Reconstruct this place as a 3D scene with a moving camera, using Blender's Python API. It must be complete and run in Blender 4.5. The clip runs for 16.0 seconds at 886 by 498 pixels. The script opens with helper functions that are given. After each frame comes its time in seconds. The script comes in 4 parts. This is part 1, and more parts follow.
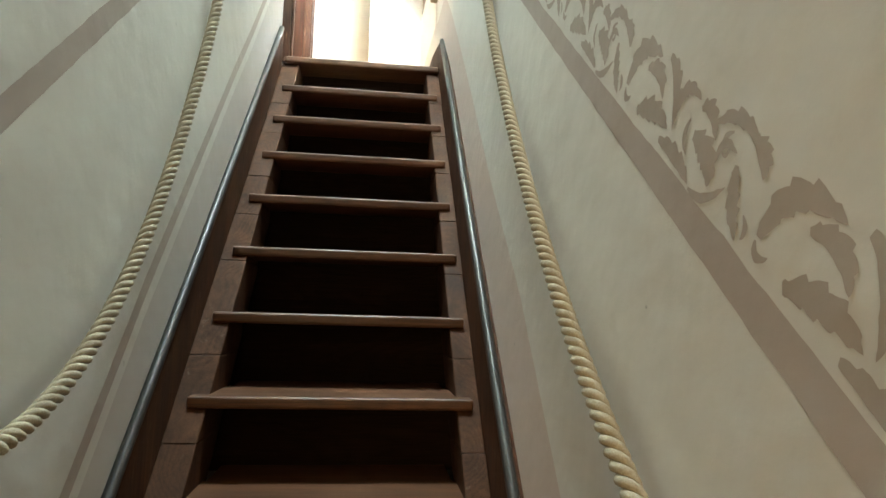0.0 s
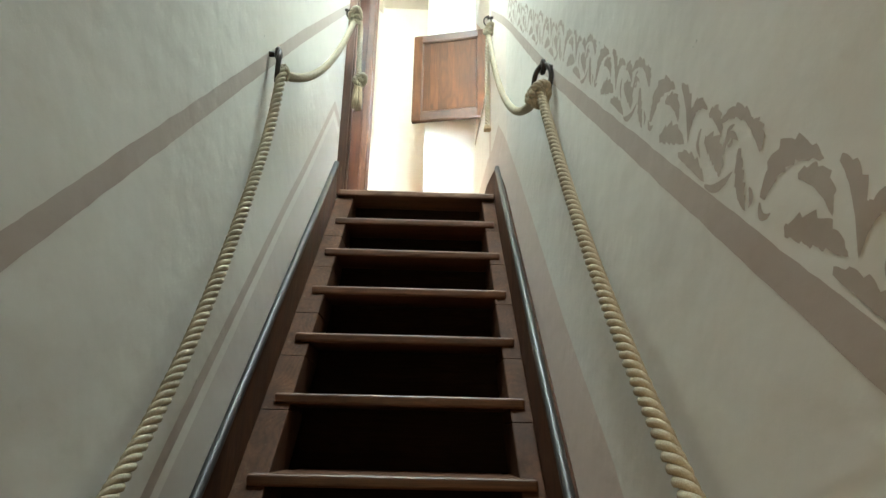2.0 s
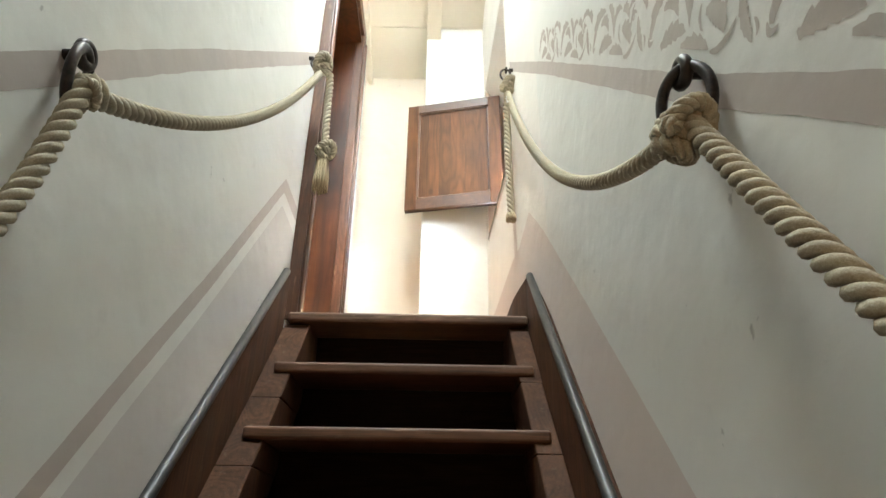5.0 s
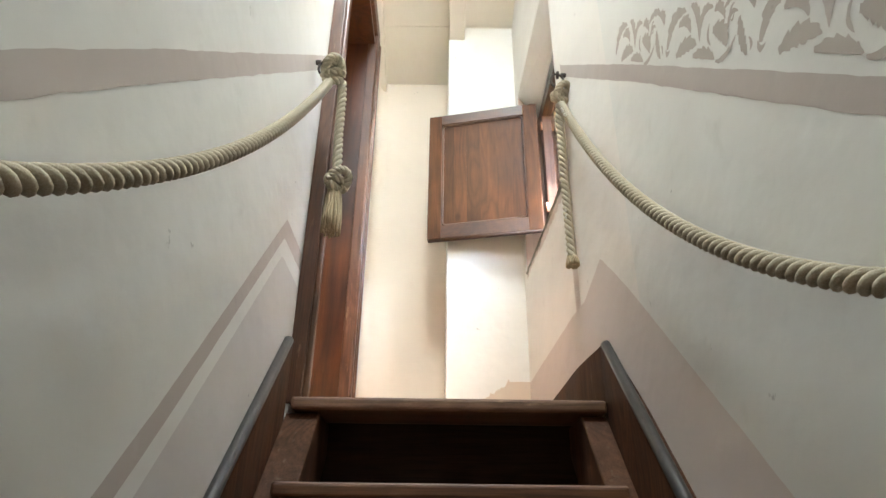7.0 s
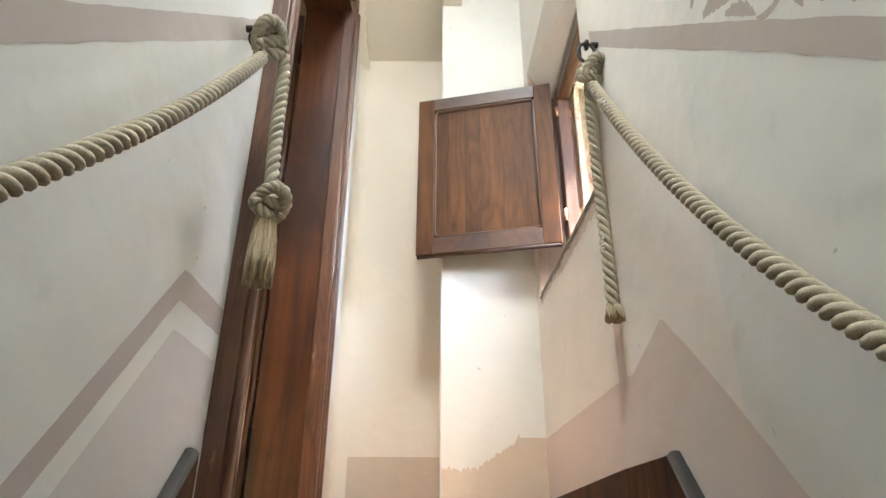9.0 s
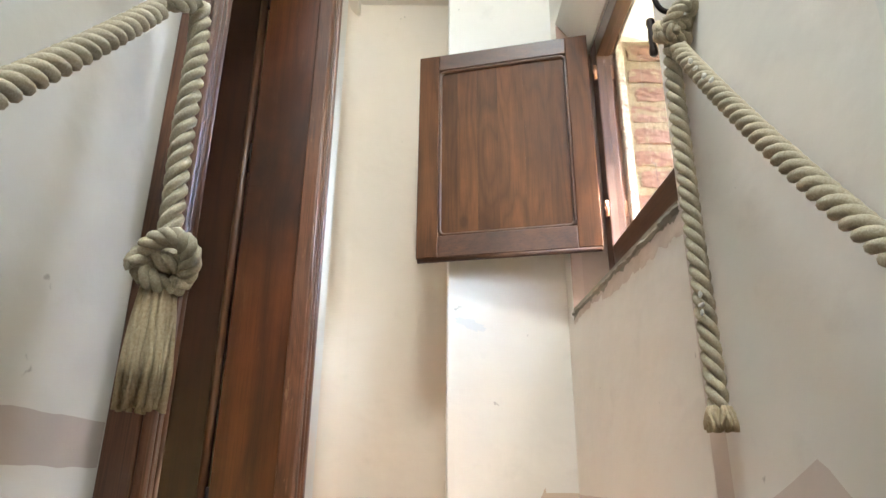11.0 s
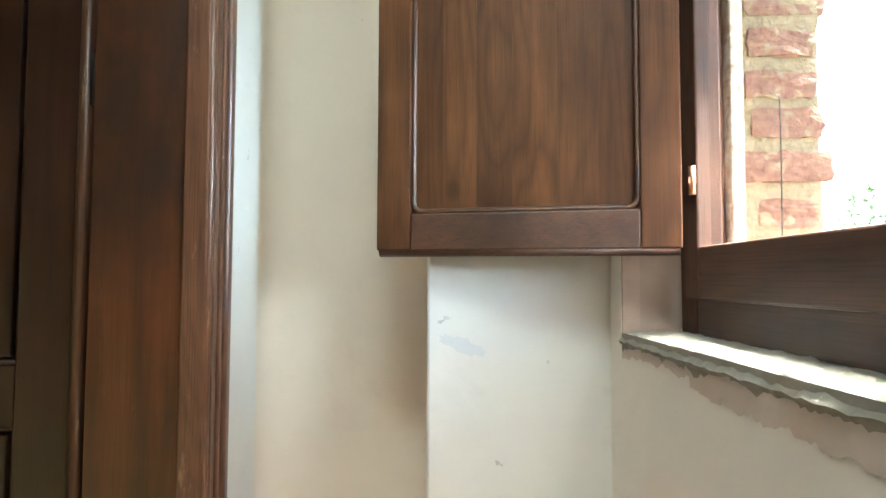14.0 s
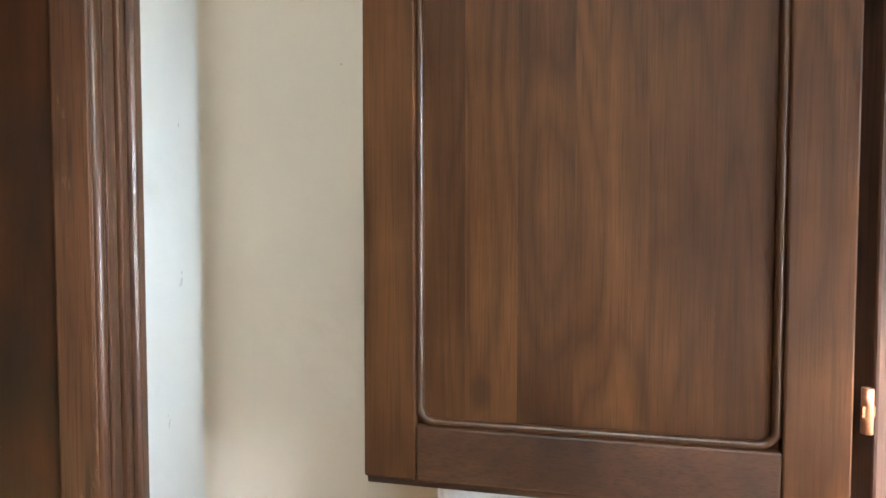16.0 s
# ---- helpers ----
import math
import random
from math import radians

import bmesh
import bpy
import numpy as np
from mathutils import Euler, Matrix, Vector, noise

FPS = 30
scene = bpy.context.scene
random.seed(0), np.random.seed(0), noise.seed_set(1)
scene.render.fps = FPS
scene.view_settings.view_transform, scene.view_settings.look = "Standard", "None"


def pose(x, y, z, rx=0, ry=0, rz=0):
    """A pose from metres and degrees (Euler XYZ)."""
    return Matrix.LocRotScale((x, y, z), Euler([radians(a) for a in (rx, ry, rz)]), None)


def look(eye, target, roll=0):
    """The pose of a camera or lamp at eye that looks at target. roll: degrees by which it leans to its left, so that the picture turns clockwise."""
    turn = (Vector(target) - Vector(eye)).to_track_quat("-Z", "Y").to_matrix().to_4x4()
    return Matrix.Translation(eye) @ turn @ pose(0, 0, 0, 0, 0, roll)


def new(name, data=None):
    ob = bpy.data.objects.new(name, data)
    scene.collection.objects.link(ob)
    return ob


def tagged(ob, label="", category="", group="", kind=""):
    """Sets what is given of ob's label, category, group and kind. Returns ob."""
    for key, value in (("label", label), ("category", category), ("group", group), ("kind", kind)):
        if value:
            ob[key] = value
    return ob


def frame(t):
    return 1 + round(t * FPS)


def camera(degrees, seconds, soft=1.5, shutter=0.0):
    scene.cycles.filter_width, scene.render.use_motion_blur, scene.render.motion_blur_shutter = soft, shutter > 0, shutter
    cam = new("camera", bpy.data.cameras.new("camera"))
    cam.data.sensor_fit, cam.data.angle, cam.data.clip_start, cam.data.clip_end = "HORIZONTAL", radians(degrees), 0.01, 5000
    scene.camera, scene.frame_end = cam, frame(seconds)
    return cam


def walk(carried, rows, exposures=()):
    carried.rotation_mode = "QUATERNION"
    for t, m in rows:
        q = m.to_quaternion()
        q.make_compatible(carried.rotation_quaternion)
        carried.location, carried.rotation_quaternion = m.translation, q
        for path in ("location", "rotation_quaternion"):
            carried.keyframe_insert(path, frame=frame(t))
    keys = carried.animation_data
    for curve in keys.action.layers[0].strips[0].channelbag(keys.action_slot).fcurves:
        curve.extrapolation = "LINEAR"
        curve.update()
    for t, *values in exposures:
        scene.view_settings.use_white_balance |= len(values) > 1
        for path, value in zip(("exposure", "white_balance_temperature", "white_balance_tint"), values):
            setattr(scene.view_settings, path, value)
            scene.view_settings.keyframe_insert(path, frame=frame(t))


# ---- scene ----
cam = camera(71.9, 16.0)
PATH = [
    (0, (0.096, 0.207, 1.389), (0.327, 2.182, 1.603), 1.6),
    (0.5, (0.1, 0.208, 1.414), (0.229, 2.17, 1.78), 1.4),
    (1, (0.106, 0.205, 1.431), (0.182, 2.148, 1.897), 1.4),
    (1.5, (0.109, 0.265, 1.444), (0.16, 2.193, 1.974), 1.4),
    (2, (0.094, 0.418, 1.467), (0.131, 2.323, 2.074), 1.3),
    (2.5, (0.073, 0.589, 1.51), (0.103, 2.463, 2.208), 1.3),
    (3, (0.052, 0.7, 1.542), (0.085, 2.548, 2.307), 1.2),
    (3.5, (0.066, 0.893, 1.607), (0.099, 2.712, 2.437), 1.2),
    (3.7, (0.095, 1.002, 1.668), (0.127, 2.807, 2.529), 1.0),
    (6, (0.077, 1.63, 2.188), (0.104, 3.422, 3.076), 0.7),
    (6.5, (0.013, 1.737, 2.262), (0.032, 3.527, 3.153), 0.8),
    (7, (-0.026, 1.839, 2.393), (-0.014, 3.63, 3.283), 0.7),
    (7.5, (-0.01, 1.975, 2.482), (0.001, 3.77, 3.365), 0.7),
    (8, (0.034, 2.117, 2.624), (0.05, 3.917, 3.495), 0.6),
    (8.5, (0.05, 2.196, 2.684), (0.059, 4.011, 3.525), 0.3),
    (9, (0.012, 2.303, 2.793), (0.019, 4.123, 3.623), 0.3),
    (9.2, (-0.009, 2.333, 2.855), (0.0, 4.159, 3.671), 0.2),
    (11.3, (0.005, 2.752, 3.206), (-0.002, 4.644, 3.855), 0.5),
    (11.5, (0.009, 2.794, 3.241), (0.003, 4.689, 3.88), 0.45),
    (12, (0.061, 2.951, 3.34), (0.047, 4.854, 3.956), 0.3),
    (12.5, (0.037, 3.055, 3.48), (0.035, 4.972, 4.05), 0.3),
    (13, (-0.011, 3.16, 3.555), (-0.008, 5.099, 4.044), 0.3),
    (13.5, (0.018, 3.204, 3.644), (0.015, 5.187, 3.903), 0.3),
    (14, (0.04, 3.297, 3.714), (0.047, 5.294, 3.815), 0.2),
    (14.5, (0.065, 3.427, 3.849), (0.088, 5.427, 3.878), 0.1),
    (15, (0.029, 3.558, 3.915), (0.059, 5.558, 3.909), 0.2),
    (15.5, (0.015, 3.626, 4.035), (0.033, 5.624, 3.944), -0.2),
    (16, (0.003, 3.716, 4.106), (0.035, 5.707, 4.024), 0.0),
]
EXPOSURES = [(0, 6.55, 6300, 0), (1.5, 6.15, 6250, 1), (3.5, 6.05, 6350, 5), (6, 5.55, 6550, 13), (9, 5.12, 6550, 15), (11.5, 4.95, 6550, 14), (12.5, 4.92, 6500, 13), (14.5, 4.45, 6350, 4), (16, 4.35, 6550, 13)]
walk(cam, [(t, look(eye, target, roll)) for t, eye, target, roll in PATH], EXPOSURES)

# ---- light ----
SUN_FROM = Vector((1.0, 0.03, 1.74)).normalized()
world = bpy.data.worlds.new("sky")
scene.world = world
world.use_nodes = True
wn = world.node_tree.nodes
sky = wn.new("ShaderNodeTexSky")
sky.sky_type, sky.sun_disc = "NISHITA", False
sky.sun_elevation = math.asin(SUN_FROM.z)
sky.sun_rotation = math.atan2(SUN_FROM.x, SUN_FROM.y)
wn["Background"].inputs["Strength"].default_value = 0.12
world.node_tree.links.new(sky.outputs["Color"], wn["Background"].inputs["Color"])
sun = new("sun", bpy.data.lights.new("sun", "SUN"))
sun.data.energy, sun.data.angle, sun.data.color = 4.0, radians(0.6), (1.0, 0.95, 0.87)
sun.matrix_world = look(SUN_FROM * 20, (0, 0, 0))
# warm fill lamp added in the closed lower hall, behind the start of the walk
hall = new("hall_fill_light", bpy.data.lights.new("hall_fill_light", "AREA"))
hall.data.shape, hall.data.size, hall.data.size_y, hall.data.energy = "RECTANGLE", 1.3, 1.5, 0.76
hall.data.color = (1.0, 0.66, 0.34)
hall.matrix_world = look((-0.9, -3.42, 1.6), (0.3, 0, 1.7))
# cool fill lamp added high above the stair, under the unbroken roof
overhead_fill = new("overhead_fill_light", bpy.data.lights.new("overhead_fill_light", "AREA"))
overhead_fill.data.shape, overhead_fill.data.size, overhead_fill.data.size_y, overhead_fill.data.energy = "RECTANGLE", 0.56, 0.9, 4.0
overhead_fill.data.color = (0.86, 0.97, 1.0)
overhead_fill.matrix_world = look((0.007, 2.45, 6.10), (0.007, 2.75, 4.5))

# cool sky light standing in the outer opening of the landing window, at its near jamb
sky_in = new("window_sky_light", bpy.data.lights.new("window_sky_light", "AREA"))
sky_in.data.shape, sky_in.data.size, sky_in.data.size_y, sky_in.data.energy = "RECTANGLE", 0.10, 0.62, 0.20
sky_in.data.spread = radians(66)
sky_in.data.color = (0.62, 0.82, 1.0)
sky_in.matrix_world = look((0.63, 3.80, 4.12), (-0.41, 4.57, 4.08))


# ---- materials ----
def nodes(name, rough=0.6, metal=0.0, spec=0.5):
    m = bpy.data.materials.new(name)
    m.use_nodes = True
    n, l = m.node_tree.nodes, m.node_tree.links
    b = n["Principled BSDF"]
    b.inputs["Roughness"].default_value, b.inputs["Metallic"].default_value = rough, metal
    b.inputs["Specular IOR Level"].default_value = spec
    return m, n, l, b


def ramp(n, stops):
    r = n.new("ShaderNodeValToRGB")
    e = r.color_ramp.elements
    while len(e) < len(stops):
        e.new(0.5)
    for el, (p, c) in zip(e, stops):
        el.position, el.color = p, (*c, 1)
    return r


def noise_tex(n, l, vec, scale, detail=4.0, rough=0.55, dist=0.0):
    t = n.new("ShaderNodeTexNoise")
    t.inputs["Scale"].default_value, t.inputs["Detail"].default_value = scale, detail
    t.inputs["Roughness"].default_value, t.inputs["Distortion"].default_value = rough, dist
    l.new(vec, t.inputs["Vector"])
    return t


def world_coords(n, l, scale=(1, 1, 1), turn=(0, 0, 0)):
    g, mp = n.new("ShaderNodeNewGeometry"), n.new("ShaderNodeMapping")
    mp.inputs["Scale"].default_value = scale
    mp.inputs["Rotation"].default_value = [radians(a) for a in turn]
    l.new(g.outputs["Position"], mp.inputs["Vector"])
    return mp.outputs["Vector"]


coords = world_coords


def mix(n, l, fac, a, b, kind="MIX"):
    m = n.new("ShaderNodeMix")
    m.data_type, m.blend_type = "RGBA", kind
    if isinstance(fac, (int, float)):
        m.inputs[0].default_value = fac
    else:
        l.new(fac, m.inputs[0])
    for sock, v in ((m.inputs[6], a), (m.inputs[7], b)):
        if isinstance(v, tuple):
            sock.default_value = (*v, 1)
        else:
            l.new(v, sock)
    return m.outputs[2]


def bump(n, l, b, height, strength, dist=0.01, below=None):
    u = n.new("ShaderNodeBump")
    u.inputs["Strength"].default_value, u.inputs["Distance"].default_value = strength, dist
    l.new(height, u.inputs["Height"])
    if below:
        l.new(below, u.inputs["Normal"])
    l.new(u.outputs["Normal"], b.inputs["Normal"])
    return u.outputs["Normal"]


def plaster(name, base, stain, spots=0.5, rough=0.85, relief=0.17):
    """Hand-trowelled lime plaster: broad clouding, small stains, fine tooth and trowel waves."""
    m, n, l, b = nodes(name, rough, 0, 0.3)
    v = coords(n, l)
    big, mid, fine = noise_tex(n, l, v, 1.7, 3), noise_tex(n, l, v, 9, 5, 0.6), noise_tex(n, l, v, 160, 3)
    wave = noise_tex(n, l, v, 14, 2, 0.4)
    r1 = ramp(n, [(0.35, (0, 0, 0)), (0.75, (1, 1, 1))])
    l.new(big.outputs["Fac"], r1.inputs[0])
    c = mix(n, l, r1.outputs[0], base, tuple(0.5 * (p + q) for p, q in zip(base, stain)))
    r2 = ramp(n, [(0.62, (0, 0, 0)), (0.78, (spots,) * 3)])
    l.new(mid.outputs["Fac"], r2.inputs[0])
    c = mix(n, l, r2.outputs[0], c, stain)
    sp = n.new("ShaderNodeTexVoronoi")
    sp.inputs["Scale"].default_value = 7.0
    warp = noise_tex(n, l, v, 40, 2)
    l.new(mix(n, l, 0.06, v, warp.outputs["Color"]), sp.inputs["Vector"])
    r3 = ramp(n, [(0.018, (0.7, 0.7, 0.7)), (0.05, (0, 0, 0))])
    l.new(sp.outputs["Distance"], r3.inputs[0])
    c = mix(n, l, r3.outputs[0], c, tuple(q * 0.62 for q in stain))
    l.new(c, b.inputs["Base Color"])
    low = bump(n, l, b, wave.outputs["Fac"], relief, 0.02)
    bump(n, l, b, fine.outputs["Fac"], relief * 0.5, 0.002, low)
    return m


def wood(name, light, dark, axis="z", rough=0.4, grain=1.0, coat=0.0, wear=None, figure=0.4, flame=None, apart=False):
    """Stained softwood: long streaks along the axis, arched growth rings of uneven width, knots, worn spots."""
    m, n, l, b = nodes(name, rough, 0, 0.5)
    pick = lambda q: {"x": (q, 1, 1), "y": (1, q, 1), "z": (1, 1, q)}[axis]
    def coords(n, l, scale, turn=(0, 0, 0)):
        """World position, shifted board by board where boards are told apart."""
        out = world_coords(n, l, scale, turn)
        if not apart:
            return out
        info, add = n.new("ShaderNodeObjectInfo"), n.new("ShaderNodeVectorMath")
        times = n.new("ShaderNodeMath")
        times.operation, times.inputs[1].default_value = "MULTIPLY", 9.0
        l.new(info.outputs["Random"], times.inputs[0])
        l.new(out, add.inputs[0])
        l.new(times.outputs[0], add.inputs[1])
        return add.outputs["Vector"]

    v = coords(n, l, pick(0.05))
    streak = noise_tex(n, l, v, 75 * grain, 6, 0.7, 0.2)
    broad = noise_tex(n, l, v, 13 * grain, 3, 0.5, 0.6)
    arch = noise_tex(n, l, coords(n, l, pick(flame[0] if flame else 0.16)), flame[1] if flame else 5.5 * grain, 1.2, 0.35, 0.15)
    mul, frac = n.new("ShaderNodeMath"), n.new("ShaderNodeMath")
    mul.operation, mul.inputs[1].default_value = "MULTIPLY", flame[2] if flame else 24.0
    frac.operation, frac.inputs[1].default_value = "PINGPONG", 0.5
    l.new(arch.outputs["Fac"], mul.inputs[0])
    l.new(mul.outputs[0], frac.inputs[0])
    r1 = ramp(n, [(0.22, dark), (0.80, light)] if flame else [(0.30, dark), (0.70, light)])
    l.new(streak.outputs["Fac"], r1.inputs[0])
    r2 = ramp(n, [(0.0, tuple(0.8 * p + 0.2 * q for p, q in zip(dark, light))), (0.16, tuple(0.4 * p + 0.6 * q for p, q in zip(dark, light))), (0.45, light)])
    l.new(frac.outputs[0], r2.inputs[0])
    c = mix(n, l, figure, r1.outputs[0], r2.outputs[0])
    r5 = ramp(n, [(0.35, (0.72, 0.7, 0.68)), (0.65, (1.1, 1.08, 1.05))])
    l.new(broad.outputs["Fac"], r5.inputs[0])
    c = mix(n, l, 1.0, c, r5.outputs[0], "MULTIPLY")
    blot = noise_tex(n, l, coords(n, l, (1, 1, 1)), 5, 4, 0.6)
    r3 = ramp(n, [(0.3, (0.6, 0.57, 0.55)), (0.7, (1, 1, 1))])
    l.new(blot.outputs["Fac"], r3.inputs[0])
    c = mix(n, l, 1.0, c, r3.outputs[0], "MULTIPLY")
    kn = n.new("ShaderNodeTexVoronoi")
    kn.inputs["Scale"].default_value = 4.2
    l.new(coords(n, l, pick(0.6)), kn.inputs["Vector"])
    r6 = ramp(n, [(0.035, (0.7, 0.7, 0.7)), (0.075, (0, 0, 0))])
    l.new(kn.outputs["Distance"], r6.inputs[0])
    c = mix(n, l, r6.outputs[0], c, tuple(q * 0.5 for q in dark))
    pore = noise_tex(n, l, coords(n, l, pick(0.018)), 420 * grain, 2, 0.5)
    r7 = ramp(n, [(0.36, (0.55, 0.52, 0.5)), (0.5, (1, 1, 1))])
    l.new(pore.outputs["Fac"], r7.inputs[0])
    c = mix(n, l, 0.5 if flame else 0.8, c, r7.outputs[0], "MULTIPLY")
    if apart:
        info = n.new("ShaderNodeObjectInfo")
        r8 = ramp(n, [(0.0, (0.90, 0.89, 0.88)), (1.0, (1.12, 1.11, 1.08))])
        l.new(info.outputs["Random"], r8.inputs[0])
        c = mix(n, l, 1.0, c, r8.outputs[0], "MULTIPLY")
    if wear:
        w = noise_tex(n, l, coords(n, l, pick(0.2)), 38, 6, 0.72)
        r4 = ramp(n, [(0.60, (0, 0, 0)), (0.72, (0.75, 0.75, 0.75))])
        l.new(w.outputs["Fac"], r4.inputs[0])
        c = mix(n, l, r4.outputs[0], c, wear)
    l.new(c, b.inputs["Base Color"])
    rr = n.new("ShaderNodeMapRange")
    rr.inputs[3].default_value, rr.inputs[4].default_value = rough * 0.75, min(1, rough * 1.4)
    l.new(blot.outputs["Fac"], rr.inputs[0])
    l.new(rr.outputs[0], b.inputs["Roughness"])
    b.inputs["Coat Weight"].default_value = coat
    b.inputs["Coat Roughness"].default_value = 0.25
    bump(n, l, b, streak.outputs["Fac"], 0.3, 0.002)
    return m


def plain(name, base, other, rough=0.6, metal=0.0, scale=40, relief=0.3, depth=0.002):
    m, n, l, b = nodes(name, rough, metal)
    t = noise_tex(n, l, coords(n, l), scale, 5, 0.6)
    r = ramp(n, [(0.35, base), (0.7, other)])
    l.new(t.outputs["Fac"], r.inputs[0])
    l.new(r.outputs[0], b.inputs["Base Color"])
    bump(n, l, b, t.outputs["Fac"], relief, depth)
    return m


M_WALL = plaster("lime_plaster", (0.70, 0.69, 0.645), (0.54, 0.52, 0.47))
M_CREAM = plaster("cream_plaster", (0.74, 0.645, 0.53), (0.64, 0.54, 0.43))
M_BLUE = plaster("white_pier_plaster", (0.72, 0.69, 0.63), (0.56, 0.53, 0.49), 0.5)
M_BAND = plaster("brown_painted_band", (0.43, 0.37, 0.33), (0.52, 0.47, 0.43), 0.5)
M_STENCIL = plaster("stencil_paint", (0.40, 0.345, 0.30), (0.50, 0.45, 0.40), 0.6)
M_DADO = plaster("grey_dado_paint", (0.56, 0.53, 0.50), (0.48, 0.45, 0.42), 0.3)
M_PINK = plaster("pink_dado_paint", (0.61, 0.53, 0.48), (0.51, 0.44, 0.40), 0.5)
M_TAN = plaster("tan_dado_paint", (0.56, 0.44, 0.33), (0.66, 0.56, 0.46), 0.7)
M_WHITE = plaster("painted_boards", (0.76, 0.70, 0.60), (0.62, 0.55, 0.45), 0.3, 0.75, 0.12)
M_SILL = plaster("crumbled_sill_plaster", (0.22, 0.205, 0.17), (0.36, 0.33, 0.28), 0.9, 0.9, 0.6)
M_STAIR = wood("dark_stair_wood_x", (0.21, 0.092, 0.040), (0.080, 0.034, 0.016), "x", 0.46, 1.0, 0.06, (0.17, 0.10, 0.06))
M_NOSE = wood("worn_top_tread", (0.27, 0.145, 0.075), (0.10, 0.048, 0.024), "x", 0.5, 1.0, 0.0, (0.33, 0.21, 0.12))
M_STRING = wood("dark_stair_wood_z", (0.125, 0.056, 0.027), (0.045, 0.020, 0.010), "z", 0.62, 1.0, 0.0, (0.13, 0.09, 0.06))
M_STRING.node_tree.nodes["Principled BSDF"].inputs["Specular IOR Level"].default_value = 0.14
# near black: the deep shade behind the treads is put into this colour
M_RISER = wood("recess_shade_riser", (0.026, 0.014, 0.009), (0.012, 0.007, 0.004), "x", 0.8, 1.0)
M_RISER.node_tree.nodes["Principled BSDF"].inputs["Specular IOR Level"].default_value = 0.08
M_PANEL = plaster("window_wall_plaster", (0.75, 0.72, 0.665), (0.58, 0.54, 0.49), 0.4)
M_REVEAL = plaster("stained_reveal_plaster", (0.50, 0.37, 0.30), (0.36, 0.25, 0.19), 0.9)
M_SCAR = plaster("patched_plaster", (0.60, 0.51, 0.45), (0.42, 0.36, 0.31), 0.9, 0.9, 0.4)
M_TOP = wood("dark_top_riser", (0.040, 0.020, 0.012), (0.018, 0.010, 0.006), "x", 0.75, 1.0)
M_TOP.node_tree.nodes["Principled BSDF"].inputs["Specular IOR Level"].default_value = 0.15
M_RAIL = plain("dark_green_black_moulding", (0.030, 0.030, 0.028), (0.055, 0.05, 0.045), 0.42, 0, 50)
M_DOOR = wood("dark_door_wood", (0.145, 0.042, 0.012), (0.038, 0.011, 0.0045), "z", 0.33, 0.8, 0.3, (0.11, 0.045, 0.022), 0.5, (0.10, 9.0, 6.0))
# darker band on the door lining, z 3.64 to 4.52, broken by noise
dn, dl = M_DOOR.node_tree.nodes, M_DOOR.node_tree.links
place, split = dn.new("ShaderNodeNewGeometry"), dn.new("ShaderNodeSeparateXYZ")
dl.new(place.outputs["Position"], split.inputs[0])
dark_band = ramp(dn, [(0.40, (0, 0, 0)), (0.52, (1, 1, 1)), (0.66, (1, 1, 1)), (0.80, (0, 0, 0))])
height = dn.new("ShaderNodeMapRange")
height.inputs[1].default_value, height.inputs[2].default_value = 2.757, 4.957
dl.new(split.outputs["Z"], height.inputs[0])
dl.new(height.outputs[0], dark_band.inputs[0])
breakup = noise_tex(dn, dl, coords(dn, dl, (1, 1, 0.4)), 11, 5, 0.6, 0.5)
breakup_ramp = ramp(dn, [(0.30, (0.25, 0.25, 0.25)), (0.62, (0.92, 0.92, 0.92))])
dl.new(breakup.outputs["Fac"], breakup_ramp.inputs[0])
door_base = dn["Principled BSDF"].inputs["Base Color"]
amount = mix(dn, dl, 1.0, dark_band.outputs[0], breakup_ramp.outputs[0], "MULTIPLY")
dl.new(mix(dn, dl, amount, door_base.links[0].from_socket, (0.020, 0.010, 0.006)), door_base)
M_LEAF = wood("near_black_door_leaf", (0.062, 0.020, 0.008), (0.022, 0.007, 0.004), "z", 0.36, 0.8, 0.3, None, 0.5, (0.10, 9.0, 6.0))
M_CASING = wood("casing_wood", (0.20, 0.082, 0.038), (0.075, 0.030, 0.016), "z", 0.36, 0.9, 0.25, (0.32, 0.19, 0.10))
M_SHUT = wood("walnut_stained_pine", (0.122, 0.046, 0.0145), (0.050, 0.0180, 0.006), "z", 0.5, 1.0, 0.0, None, 0.62, (0.13, 11.0, 7.5))
M_SHUT.node_tree.nodes["Principled BSDF"].inputs["Specular IOR Level"].default_value = 0.2
M_STAVE = wood("glued_pine_staves", (0.108, 0.041, 0.0130), (0.050, 0.0180, 0.0060), "z", 0.46, 1.5, 0.0, None, 0.55, (0.12, 11.0, 11.0), True)
M_STAVE.node_tree.nodes["Principled BSDF"].inputs["Specular IOR Level"].default_value = 0.2
M_BEAD = wood("polished_shutter_bead", (0.10, 0.038, 0.013), (0.05, 0.019, 0.007), "z", 0.30, 1.0, 0.15)
M_SHUTX = wood("walnut_stained_pine_x", (0.092, 0.035, 0.013), (0.044, 0.016, 0.006), "x", 0.42, 1.0, 0.05)
M_WIN = wood("window_frame_wood", (0.15, 0.062, 0.030), (0.075, 0.030, 0.016), "z", 0.6, 0.8, 0.0)
# same wood for the rails, their shadow side put into a darker colour
M_WINY = wood("shaded_frame_wood_y", (0.105, 0.046, 0.024), (0.055, 0.024, 0.013), "y", 0.4, 0.8, 0.2)
M_ROPE = plain("hemp_rope", (0.335, 0.29, 0.20), (0.46, 0.41, 0.31), 0.95, 0, 420, 0.5, 0.0015)
